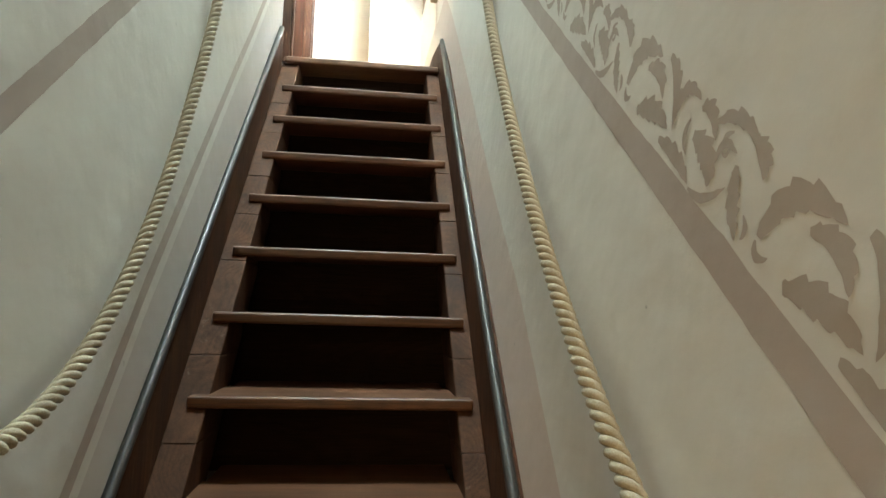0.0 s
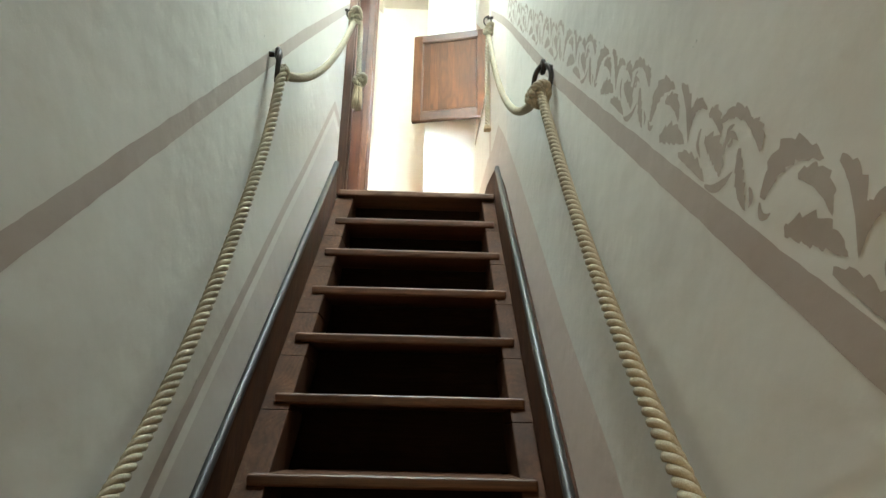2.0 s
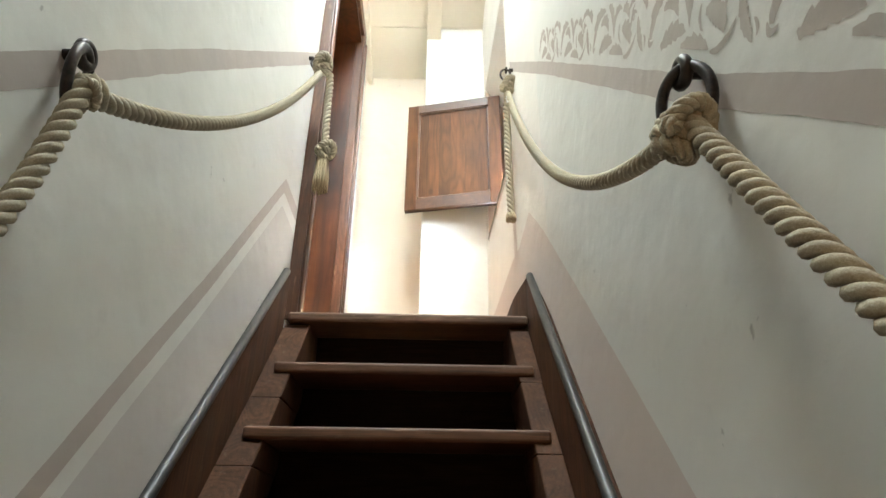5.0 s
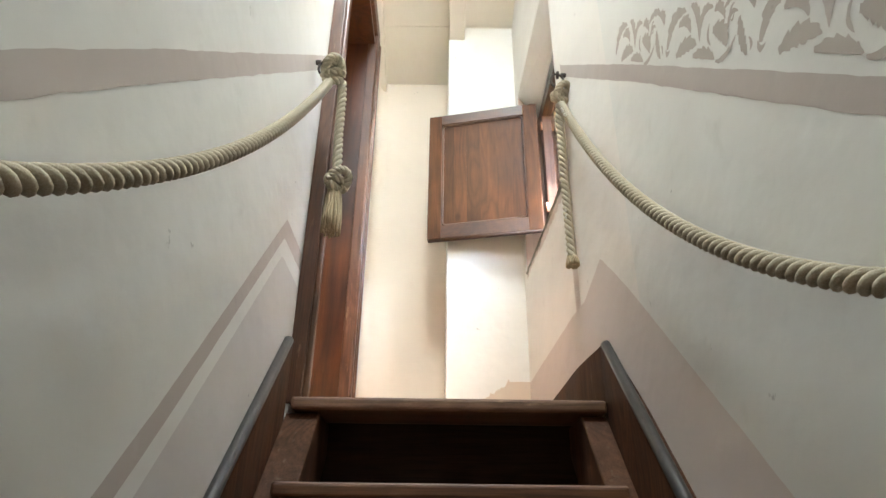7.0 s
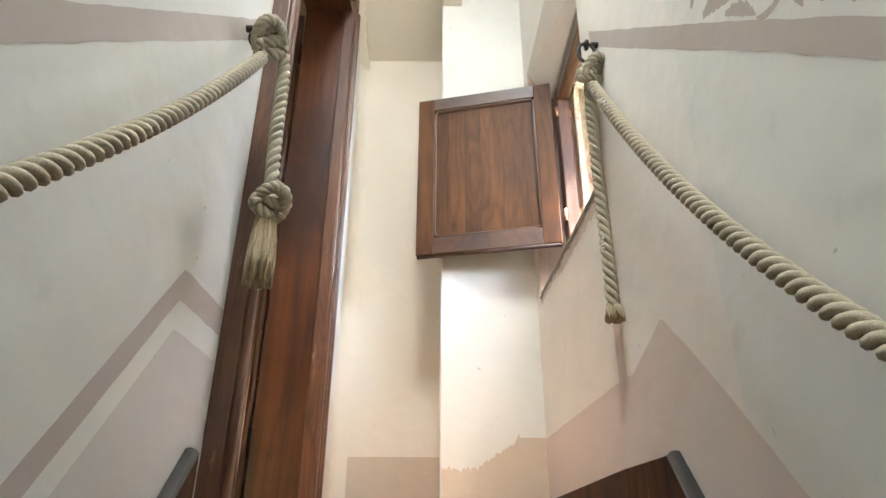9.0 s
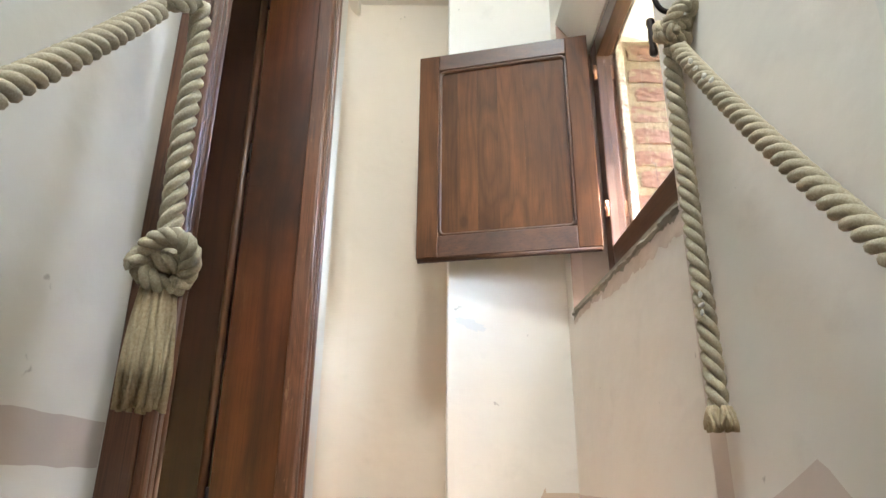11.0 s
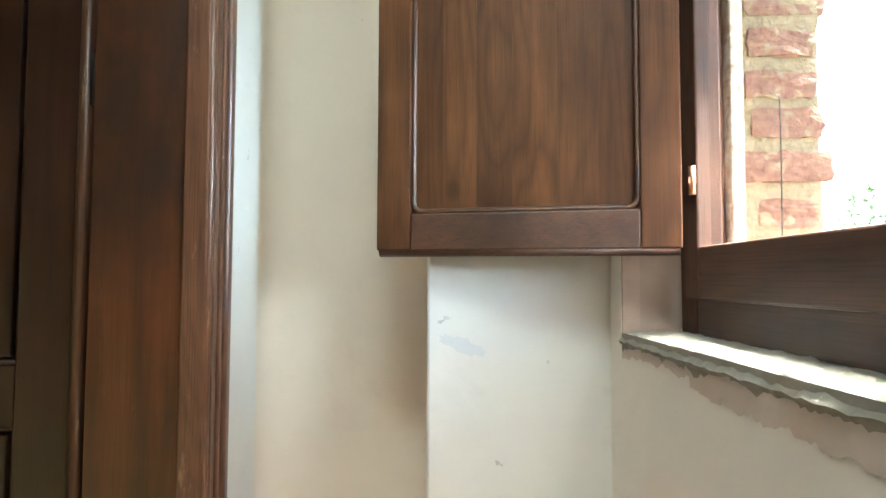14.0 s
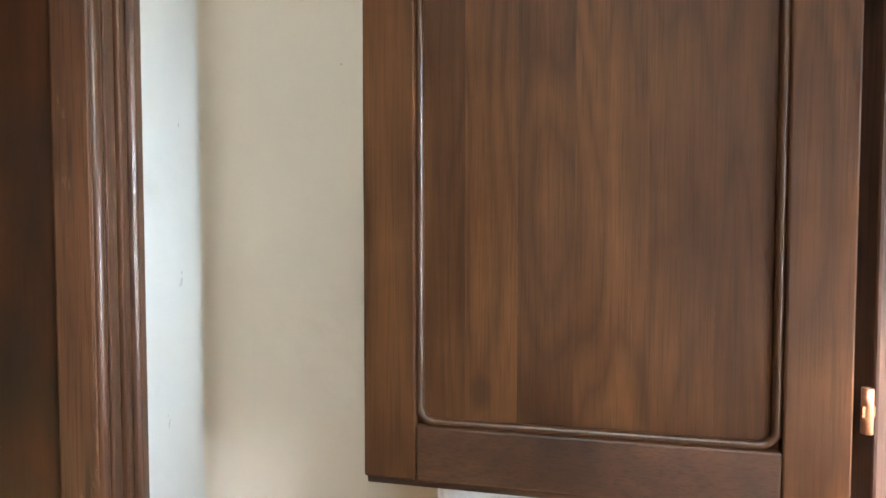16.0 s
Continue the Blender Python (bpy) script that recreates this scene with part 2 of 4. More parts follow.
M_IRON = plain("wrought_iron", (0.018, 0.016, 0.015), (0.05, 0.035, 0.028), 0.45, 0.6, 90)
M_COPPER = plain("coppered_hinge", (0.45, 0.22, 0.13), (0.30, 0.15, 0.09), 0.38, 0.85, 120)
M_FLOOR = plain("terracotta_floor", (0.28, 0.18, 0.12), (0.36, 0.25, 0.18), 0.6, 0, 6)
M_BRICK = plain("brick", (0.13, 0.055, 0.036), (0.20, 0.11, 0.075), 0.9, 0, 70, 0.9, 0.006)
M_MORTAR = plain("lime_mortar", (0.17, 0.13, 0.08), (0.24, 0.19, 0.12), 0.95, 0, 90, 0.9, 0.006)
bn, bl = M_BRICK.node_tree.nodes, M_BRICK.node_tree.links
smear = noise_tex(bn, bl, coords(bn, bl), 26, 5, 0.65, 0.4)
smear_ramp = ramp(bn, [(0.54, (0, 0, 0)), (0.60, (0.9, 0.9, 0.9))])
bl.new(smear.outputs["Fac"], smear_ramp.inputs[0])
brick_base = bn["Principled BSDF"].inputs["Base Color"]
bl.new(mix(bn, bl, smear_ramp.outputs[0], brick_base.links[0].from_socket, (0.21, 0.165, 0.105)), brick_base)
M_STONE = plain("outer_sill_stone", (0.36, 0.32, 0.27), (0.46, 0.42, 0.36), 0.9, 0, 60)
M_EARTH = plain("meadow", (0.10, 0.12, 0.04), (0.16, 0.15, 0.07), 0.95, 0, 3)
M_LEAVES = plain("leaves", (0.05, 0.10, 0.02), (0.10, 0.15, 0.035), 0.6, 0, 9)
M_BARK = plain("bark", (0.12, 0.09, 0.06), (0.2, 0.15, 0.1), 0.9, 0, 20)
M_GLASS, gn, gl, gb = nodes("window_glass", 0.02)
gb.inputs["Transmission Weight"].default_value, gb.inputs["IOR"].default_value = 1.0, 1.45


# ---- mesh helpers ----
def mesh(name, bm, mat):
    bmesh.ops.recalc_face_normals(bm, faces=bm.faces)
    d = bpy.data.meshes.new(name)
    bm.to_mesh(d)
    bm.free()
    d.materials.append(mat)
    return d


def thing(name, bm, mat, label="", category="", group="", kind=""):
    ob = new(name, mesh(name, bm, mat))
    return tagged(ob, label, category, group, kind)


def empty(name, at, label, category, group="", kind=""):
    ob = new(name)
    ob.location = at
    ob.empty_display_size = 0.1
    return tagged(ob, label, category, group, kind)


def part(name, bm, mat, parent, label=""):
    ob = new(name, mesh(name, bm, mat))
    ob.parent = parent
    base, off = parent, Matrix()
    while base:
        off = base.matrix_parent_inverse @ base.matrix_basis @ off
        base = base.parent
    ob.matrix_parent_inverse = off.inverted()
    if label:
        ob["label"] = label
    return ob


def B():
    return bmesh.new()


def box(bm, x0, x1, y0, y1, z0, z1, bev=0.0, seg=2):
    r = bmesh.ops.create_cube(bm, size=1, matrix=Matrix.Translation(((x0 + x1) / 2, (y0 + y1) / 2, (z0 + z1) / 2)) @ Matrix.Diagonal((abs(x1 - x0), abs(y1 - y0), abs(z1 - z0), 1)))
    if bev:
        es = {e for v in r["verts"] for e in v.link_edges}
        bmesh.ops.bevel(bm, geom=list(es), offset=bev, segments=seg, affect="EDGES", profile=0.5)
    return bm


def loft(bm, a, b):
    """A solid between two rings of as many points."""
    va, vb = [bm.verts.new(p) for p in a], [bm.verts.new(p) for p in b]
    bm.faces.new(va)
    bm.faces.new(list(reversed(vb)))
    for i in range(len(va)):
        j = (i + 1) % len(va)
        bm.faces.new((va[i], va[j], vb[j], vb[i]))
    return bm


def prism(bm, poly, axis, a, b):
    """A polygon pushed along an axis from a to b; its two numbers are the other axes in order."""
    put = {"x": lambda p, q: (q, p[0], p[1]), "y": lambda p, q: (p[0], q, p[1]), "z": lambda p, q: (p[0], p[1], q)}[axis]
    return loft(bm, [put(p, a) for p in poly], [put(p, b) for p in poly])


def soften(bm, w, seg=2):
    bmesh.ops.recalc_face_normals(bm, faces=bm.faces)
    es = [e for e in bm.edges if len(e.link_faces) == 2 and e.calc_face_angle(0) > 0.4]
    bmesh.ops.bevel(bm, geom=es, offset=w, segments=seg, affect="EDGES", profile=0.5)
    return bm


def tube(bm, pts, radii, sides=8, close=True):
    pts = [Vector(p) for p in pts]
    if isinstance(radii, (int, float)):
        radii = [radii] * len(pts)
    prev, side = None, None
    for i, p in enumerate(pts):
        d = (pts[min(i + 1, len(pts) - 1)] - pts[max(i - 1, 0)]).normalized()
        if side is None:
            side = d.orthogonal().normalized()
        side = (side - d * side.dot(d)).normalized()
        up = d.cross(side)
        ring = [bm.verts.new(p + radii[i] * (side * math.cos(a) + up * math.sin(a))) for a in (2 * math.pi * k / sides for k in range(sides))]
        if prev:
            for k in range(sides):
                f = bm.faces.new((prev[k], prev[(k + 1) % sides], ring[(k + 1) % sides], ring[k]))
                f.smooth = True
        elif close:
            bm.faces.new(list(reversed(ring)))
        prev = ring
    if close:
        bm.faces.new(prev)
    return bm


def strands(pts, radius, pitch, count=3, turn=0.0):
    """The paths of laid strands round a rope's path."""
    pts = [Vector(p) for p in pts]
    out, run, side = [[] for _ in range(count)], 0.0, None
    for i, p in enumerate(pts):
        d = (pts[min(i + 1, len(pts) - 1)] - pts[max(i - 1, 0)]).normalized()
        if i:
            run += (p - pts[i - 1]).length
        if side is None:
            side = d.orthogonal().normalized()
        side = (side - d * side.dot(d)).normalized()
        up = d.cross(side)
        for k in range(count):
            a = turn + 2 * math.pi * (run / pitch + k / count)
            out[k].append(p + radius * (side * math.cos(a) + up * math.sin(a)))
    return out


def resample(pts, step):
    pts = [Vector(p) for p in pts]
    out = [pts[0]]
    for a, b in zip(pts, pts[1:]):
        n = max(1, round((b - a).length / step))
        out += [a.lerp(b, k / n) for k in range(1, n + 1)]
    return out


def rope_bm(pts, radius=0.0160, pitch=0.064):
    bm = B()
    path = resample(pts, 0.006)
    for s in strands(path, radius * 0.58, pitch):
        tube(bm, s, radius * 0.452, 8)
    return bm


# ---- large structure ----
XL, XR = -0.449, 0.463
ROOF = lambda y: 5.11 + 0.45 * (4.917 - max(y, 1.9))
TREADS = [(3.463, 2.76)] + [(3.275 - 0.217 * k, 2.53 - 0.23 * k) for k in range(11)]
STR = dict(kind="structure")
WY0, WY1, SILL, HEAD, YF = 3.690, 4.505, 3.61, 4.53, 4.578


def WX(y):
    """The face of the wall on the right: straight along the stair, easing inwards onto the landing."""
    t = min(1, max(0, (y - 3.22) / 0.53))
    t = t * t * (3 - 2 * t)
    return XR * (1 - t) + (0.42 - 0.026 * (y - 3.62)) * t


def span(a, b, n):
    return [a + (b - a) * i / n for i in range(n + 1)]


thing("floor_hall", box(B(), -2.2, 2.2, -3.6, 1.2, -0.12, 0.0), M_FLOOR, "terracotta floor of the lower hall", "floor", **STR)
thing("floor_landing", box(B(), -2.0, 0.80, 3.675, 5.1, 2.70, 2.757), M_FLOOR, "terracotta floor of the upper landing", "floor", **STR)

bm = prism(B(), [(-0.6, 0), (3.545, 0), (3.545, ROOF(3.545)), (1.9, ROOF(1.9)), (-0.6, ROOF(1.9))], "x", XL - 0.19, XL)
thing("wall_stair_left", bm, M_WALL, "pale hand-trowelled plaster wall beside the stair", "wall", **STR)
bm = prism(B(), [(-0.6, 0), (3.22, 0), (3.22, ROOF(3.22)), (1.9, ROOF(1.9)), (-0.6, ROOF(1.9))], "x", XR, XR + 0.30)
thing("wall_stair_right", bm, M_WALL, "pale hand-trowelled plaster wall with stencilled border", "wall", **STR)

# landing: left wall with its doorway, recessed far wall, pier, window wall
bm = B()
box(bm, -0.61, -0.4355, 3.547, 3.60, 2.0, 5.75)
box(bm, -0.61, -0.425, 4.478, 4.93, 2.0, 5.6)
box(bm, -0.61, -0.425, 3.60, 4.478, 5.02, 5.7)
thing("wall_landing_left", bm, M_BLUE, "white plaster wall round the doorway", "wall", **STR)
bm = box(B(), -2.0, 0.02, 4.917, 5.1, 2.0, 5.6)
thing("wall_landing_far", bm, M_CREAM, "cream plaster wall at the end of the landing", "wall", **STR)
thing("wall_pier", soften(box(B(), 0.012, 0.80, YF, 5.1, 2.0, 5.6), 0.006), M_BLUE, "white plaster pier with a grey scuff mark", "wall", **STR)

bm = B()
ease = span(3.22, WY0, 24)
prism(bm, [(WX(y), y) for y in ease + [YF]] + [(0.80, YF), (0.80, 3.22)], "z", 0.0, SILL)
prism(bm, [(WX(y), y) for y in ease] + [(0.57, 3.795), (0.80, 3.62), (0.80, 3.22)], "z", SILL, 4.70)
prism(bm, [(WX(y), y) for y in ease] + [(0.80, WY0), (0.80, 3.22)], "z", 4.70, 6.0)
prism(bm, [(WX(WY1), 4.509), (WX(YF), YF), (0.80, YF), (0.80, 4.507), (0.57, 4.507)], "z", SILL, 4.70)
loft(bm, [(WX(WY0), WY0, 4.67), (WX(WY0), WY0, 5.9), (0.8, WY0, 5.9), (0.8, WY0, HEAD), (0.50, WY0, HEAD)],
     [(WX(YF), YF, 4.67), (WX(YF), YF, 5.9), (0.8, YF, 5.9), (0.8, YF, HEAD), (0.50, YF, HEAD)])
thing("wall_window", bm, M_PANEL, "thick white plaster wall with a small window niche", "wall", **STR)
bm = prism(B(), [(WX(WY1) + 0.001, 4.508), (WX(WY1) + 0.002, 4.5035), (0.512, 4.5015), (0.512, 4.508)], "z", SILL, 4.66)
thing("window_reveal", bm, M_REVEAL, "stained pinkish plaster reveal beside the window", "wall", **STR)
bm = B()
prev = None
for a in span(0, math.pi / 2, 14):
    x, y = -0.4245 + 0.07 * (1 - math.sin(a)), 4.9165 - 0.07 * (1 - math.cos(a))
    cur = [bm.verts.new((x, y, 2.757)), bm.verts.new((x, y, 5.11))]
    if prev:
        bm.faces.new((prev[0], cur[0], cur[1], prev[1])).smooth = True
    prev = cur
thing("wall_corner", bm, M_CREAM, "rounded cream plaster corner of the landing", "wall", **STR)

# ceiling of painted boards on the slope of the roof, with two joists
bm = B()
y = 4.93
random.seed(4)
while y > -0.6:
    w = random.uniform(0.34, 0.42)
    a, b = y, y - w + 0.004
    loft(bm, [(-0.64, a, ROOF(a)), (0.80, a, ROOF(a)), (0.80, a, ROOF(a) + 0.03), (-0.64, a, ROOF(a) + 0.03)],
         [(-0.64, b, ROOF(b)), (0.80, b, ROOF(b)), (0.80, b, ROOF(b) + 0.03), (-0.64, b, ROOF(b) + 0.03)])
    y -= w
loft(bm, [(-0.7, 5.1, 5.12), (0.9, 5.1, 5.12), (0.9, 5.1, 5.3), (-0.7, 5.1, 5.3)],
     [(-0.7, -0.7, 7.6), (0.9, -0.7, 7.6), (0.9, -0.7, 7.8), (-0.7, -0.7, 7.8)])
thing("ceiling", bm, M_WHITE, "sloping ceiling of cream-painted boards", "ceiling", **STR)
for x0, x1, ye, dz in ((-0.455, -0.381, 4.917, 0.075), (0.012, 0.107, 4.578, 0.10)):
    a, b = ye, 1.95
    bm = B()
    loft(bm, [(x0, a, ROOF(a) - dz), (x1, a, ROOF(a) - dz), (x1, a, ROOF(a) - 0.003), (x0, a, ROOF(a) - 0.003)],
         [(x0, b, ROOF(b) - dz), (x1, b, ROOF(b) - dz), (x1, b, ROOF(b) - 0.003), (x0, b, ROOF(b) - 0.003)])
    thing("ceiling_joist", soften(bm, 0.005), M_WHITE, "cream-painted wooden ceiling joist", "beam", **STR)

# unseen frame of four boards, added round the overhead fill lamp
rw = empty("fill_lamp_frame", (0.007, 2.45, 6.12), "unseen wooden frame added round the overhead fill lamp", "window", kind="structure")
for x0, x1, y0, y1 in ((-0.33, -0.28, 1.97, 2.93), (0.294, 0.344, 1.97, 2.93), (-0.279, 0.293, 1.97, 2.01), (-0.279, 0.293, 2.89, 2.93)):
    bm = loft(B(), [(x0, y0, ROOF(y0) - 0.06), (x1, y0, ROOF(y0) - 0.06), (x1, y0, ROOF(y0) - 0.004), (x0, y0, ROOF(y0) - 0.004)],
              [(x0, y1, ROOF(y1) - 0.06), (x1, y1, ROOF(y1) - 0.06), (x1, y1, ROOF(y1) - 0.004), (x0, y1, ROOF(y1) - 0.004)])
    part("frame_board", bm, M_WHITE, rw)

# unseen lower ceiling over the foot of the stair, added to darken the walls
SOFFIT = lambda y: 2.75 + 0.62 * max(0.0, y)
bm = prism(B(), [(-0.6, SOFFIT(-0.6)), (0.0, SOFFIT(0)), (1.2, SOFFIT(1.2)), (1.2, SOFFIT(1.2) + 0.16), (0.0, SOFFIT(0) + 0.16), (-0.6, SOFFIT(0) + 0.16)], "x", XL, XR)
thing("shading_soffit", bm, M_WALL, "unseen sloping plaster ceiling added to shade the lower stair", "ceiling", **STR)

# lower hall, closed behind the start of the walk
bm = B()
box(bm, -2.3, -2.2, -3.6, -0.6, 0, 2.8)
box(bm, 2.2, 2.3, -3.6, -0.6, 0, 2.8)
box(bm, -2.3, XL - 0.19, -0.6, -0.5, 0, 2.8)
box(bm, XR + 0.3, 2.3, -0.6, -0.5, 0, 2.8)
box(bm, -2.3, 2.3, -3.7, -3.6, 0, 2.8)
box(bm, XL - 0.19, XR + 0.30, -0.72, -0.6, 2.8, 7.0)
box(bm, -0.70, 0.80, 3.70, 3.80, -0.1, 2.70)
box(bm, -0.64, -0.45, 3.547, 3.70, 0.0, 1.998)
box(bm, XL - 0.19, XR + 0.3, 0.9, 3.75, -0.12, 0.0)
thing("wall_hall", bm, M_CREAM, "cream plaster walls of the lower hall", "wall", **STR)
thing("ceiling_hall", box(B(), -2.3, 2.3, -3.7, -0.6, 2.8, 2.9), M_WHITE, "plain white ceiling of the lower hall", "ceiling", **STR)
# the side room behind the doorway
bm = B()
box(bm, -2.1, -2.0, 3.0, 5.1, 2.0, 5.8)
box(bm, -2.1, -0.625, 2.9, 3.0, 2.0, 5.8)
box(bm, -2.1, -0.61, 2.9, 5.1, 5.6, 5.8)
thing("wall_side_room", bm, M_CREAM, "plain walls of the side room", "wall", **STR)

# ---- staircase ----
stair = empty("staircase", (0, 1.0, 0), "steep dark-stained wooden stair with open treads", "stairs")
TX0, TX1 = -0.390, 0.404
for k, (ty, tz) in enumerate(TREADS):
    bm = B()
    x0, x1 = (-0.412, 0.424) if k == 0 else (TX0, TX1)
    box(bm, x0, x1, ty, ty + (0.215 if k == 0 else 0.245), tz - 0.034, tz, 0.009, 3)
    if k:
        box(bm, -0.33, 0.35, ty + 0.244, ty + 0.452, tz - 0.030, tz - 0.004)
    part("tread", bm, M_STAIR if k else M_NOSE, stair)
# risers set back, their dark colour carrying the shade of each recess
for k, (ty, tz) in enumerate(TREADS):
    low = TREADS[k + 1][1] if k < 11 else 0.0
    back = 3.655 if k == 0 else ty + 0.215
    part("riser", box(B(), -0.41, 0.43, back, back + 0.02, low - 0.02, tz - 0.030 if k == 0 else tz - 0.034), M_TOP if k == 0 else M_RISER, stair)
random.seed(5)
front = lambda z: 3.275 + (z + 0.045 - 2.53) * 0.217 / 0.23
for x0, x1 in ((-0.4275, -0.337), (0.358, 0.4265)):
    cuts = [0.0] + [tz - 0.036 - random.uniform(0.015, 0.10) for ty, tz in TREADS[:0:-1]] + [2.722]
    for za, zb in zip(cuts, cuts[1:]):
        d = random.uniform(-0.002, 0.002)
        za += 0.0012
        fa, fb = front(za) + d, min(front(zb), 3.49) + d
        bm = prism(B(), [(fa, za), (fa + 0.25, za), (fb + 0.25, zb), (fb, zb)], "x", x0, x1 + random.uniform(-0.0015, 0))
        part("stringer_block", soften(bm, 0.004), M_STRING, stair)
RAILZ = lambda y: 2.915 + 1.046 * (y - 3.47)
for xa, xb, xm in ((XL, -0.428, -0.4375), (0.427, XR, 0.4385)):
    bm = B()
    prism(bm, [(0.7, 0), (1.4, 0), (3.48, 2.45), (3.48, RAILZ(3.47)), (3.46, RAILZ(3.46)), (0.7, max(0.0, RAILZ(0.7)))], "x", xa, xb)
    part("skirt_board", bm, M_STRING, stair)
    bm = B()
    tube(bm, [(xm, y, RAILZ(y) + 0.003) for y in (0.75, 1.5, 2.4, 3.0, 3.465)], 0.014, 10)
    part("moulding", bm, M_RAIL, stair, "dark rounded moulding on the skirt board")
bm = B()
sec = lambda y: [(WX(y) - 0.014, y, 2.757), (WX(y) + 0.01, y, 2.757), (WX(y) + 0.01, y, 2.915 - 0.037 * (y - 3.48)), (WX(y) - 0.014, y, 2.915 - 0.037 * (y - 3.48))]
ys = span(3.482, 3.70, 8) + [YF]
for a, c in zip(ys, ys[1:]):
    loft(bm, sec(a), sec(c))
bmesh.ops.remove_doubles(bm, verts=bm.verts, dist=0.0004)
thing("baseboard", bm, M_STRING, "worn dark baseboard on the landing wall", "baseboard", **STR)

# ---- door ----
door = empty("door_1", (-0.5, 4.0, 2.757), "dark panelled door standing open into the side room", "door", kind="structure")
bm = box(B(), -0.625, -0.412, 4.455, 4.478, 2.757, 5.02)
part("jamb", bm, M_DOOR, door)
part("jamb", box(B(), -0.625, -0.412, 3.60, 3.622, 2.757, 5.02), M_DOOR, door)
part("head_lining", box(B(), -0.625, -0.412, 3.622, 4.455, 4.995, 5.02), M_DOOR, door)


def architrave(y0, y1, z0, z1, toward):
    """Moulded casing on the landing side: three steps, the inner one a round bead."""
    bm = B()
    s = 1 if toward > 0 else -1
    inner, outer = (y0, y1) if s > 0 else (y1, y0)
    w = outer - inner
    box(bm, -0.4495, -0.402, min(inner, outer), max(inner, outer), z0, z1, 0.004)
    box(bm, -0.404, -0.396, *sorted((inner + 0.22 * w, inner + 0.44 * w)), z0, z1 - 0.002, 0.003)
    box(bm, -0.404, -0.391, *sorted((inner + 0.47 * w, inner + 0.58 * w)), z0, z1 - 0.002, 0.003)
    box(bm, -0.404, -0.394, *sorted((inner + 0.60 * w, inner + 0.68 * w)), z0, z1 - 0.002, 0.002)
    box(bm, -0.404, -0.386, *sorted((inner + 0.70 * w, inner + 0.97 * w)), z0, z1 - 0.003, 0.008, 3)
    tube(bm, [(-0.402, inner + 0.1 * w, z0 + 0.002), (-0.402, inner + 0.1 * w, z1 - 0.004)], 0.008, 8)
    return bm


part("architrave", architrave(4.45, 4.555, 2.757, 5.06, 1), M_CASING, door)
part("architrave", architrave(3.540, 3.615, 2.757, 5.06, -1), M_CASING, door)
bm = box(B(), -0.425, -0.398, 3.55, 4.555, 5.06, 5.16, 0.006)
part("architrave", bm, M_CASING, door)
leaf = part("leaf", box(B(), -1.44, -0.66, 4.503, 4.515, 2.77, 4.98), M_LEAF, door)
for x0, x1, z0, z1 in ((-0.77, -0.66, 2.77, 4.98), (-1.44, -1.345, 2.77, 4.98)):
    part("stile", box(B(), x0, x1, 4.472, 4.5029, z0, z1, 0.004), M_LEAF, leaf)
for z0, z1 in ((2.77, 2.95), (3.43, 3.549), (4.86, 4.98)):
    part("rail", box(B(), -1.345, -0.77, 4.4725, 4.5, z0, z1, 0.003), M_LEAF, leaf)
for z0, z1 in ((2.95, 3.43), (3.549, 4.86)):
    bm = B()
    box(bm, -1.33, -0.7855, 4.480, 4.5027, z0 + 0.0145, z1 - 0.0145, 0.003)
    part("panel", bm, M_LEAF, leaf)
    bm = tube(B(), [(-0.774, 4.487, z0), (-0.774, 4.487, z1)], 0.0055, 8)
    tube(bm, [(-1.34, 4.487, z1 - 0.003), (-0.773, 4.487, z1 - 0.003)], 0.006, 8)
    tube(bm, [(-1.34, 4.487, z0 + 0.003), (-0.773, 4.487, z0 + 0.003)], 0.006, 8)
    part("panel_moulding", bm, M_CASING, leaf)
for hz in (3.05, 4.10, 4.75):
    part("hinge", tube(B(), [(-0.632, 4.468, hz - 0.05), (-0.632, 4.468, hz + 0.05)], 0.008, 8), M_IRON, leaf, "black iron hinge")
bm = tube(B(), [(-0.652, 4.476, 2.77), (-0.652, 4.476, 4.98)], 0.014, 10)
part("edge_bead", bm, M_CASING, leaf)

# ---- window, sill and shutter ----
win = empty("window_1", (0.52, 4.1, SILL), "small brown wooden casement window, closed", "window", kind="structure")
fx0, fx1 = 0.515, 0.575
for y0, y1 in ((4.43, 4.505), (3.745, 3.80)):
    part("frame_stile", box(B(), fx0, fx1, y0, y1, SILL + 0.004, HEAD, 0.003), M_WIN, win)
part("frame_rail", box(B(), fx0, fx1, 3.80, 4.43, SILL + 0.004, 3.69, 0.003), M_WINY, win)
part("frame_rail", box(B(), fx0, fx1, 3.80, 4.43, HEAD - 0.05, HEAD, 0.003), M_WINY, win)
sash = part("sash", box(B(), 0.498, 0.548, 4.385, 4.445, 3.68, HEAD - 0.02, 0.004), M_WIN, win)
part("sash_stile", box(B(), 0.498, 0.548, 3.79, 3.855, 3.68, HEAD - 0.02, 0.004), M_WIN, win)
part("sash_rail", box(B(), 0.499, 0.547, 3.855, 4.385, 3.68, 3.775, 0.004), M_WINY, win)
part("sash_rail", box(B(), 0.499, 0.547, 3.855, 4.385, HEAD - 0.09, HEAD - 0.02, 0.004), M_WINY, win)
pane = part("pane", box(B(), 0.522, 0.526, 3.85, 4.39, 3.77, HEAD - 0.085), M_GLASS, win, "clear window glass")
pane.visible_shadow = False
bm = B()
box(bm, 0.487, 0.50, 3.795, 3.818, 4.02, 4.11, 0.004)
tube(bm, [(0.49, 3.817, 4.064), (0.476, 3.817, 4.064), (0.462, 3.817, 4.064)], [0.010, 0.007, 0.010], 10)
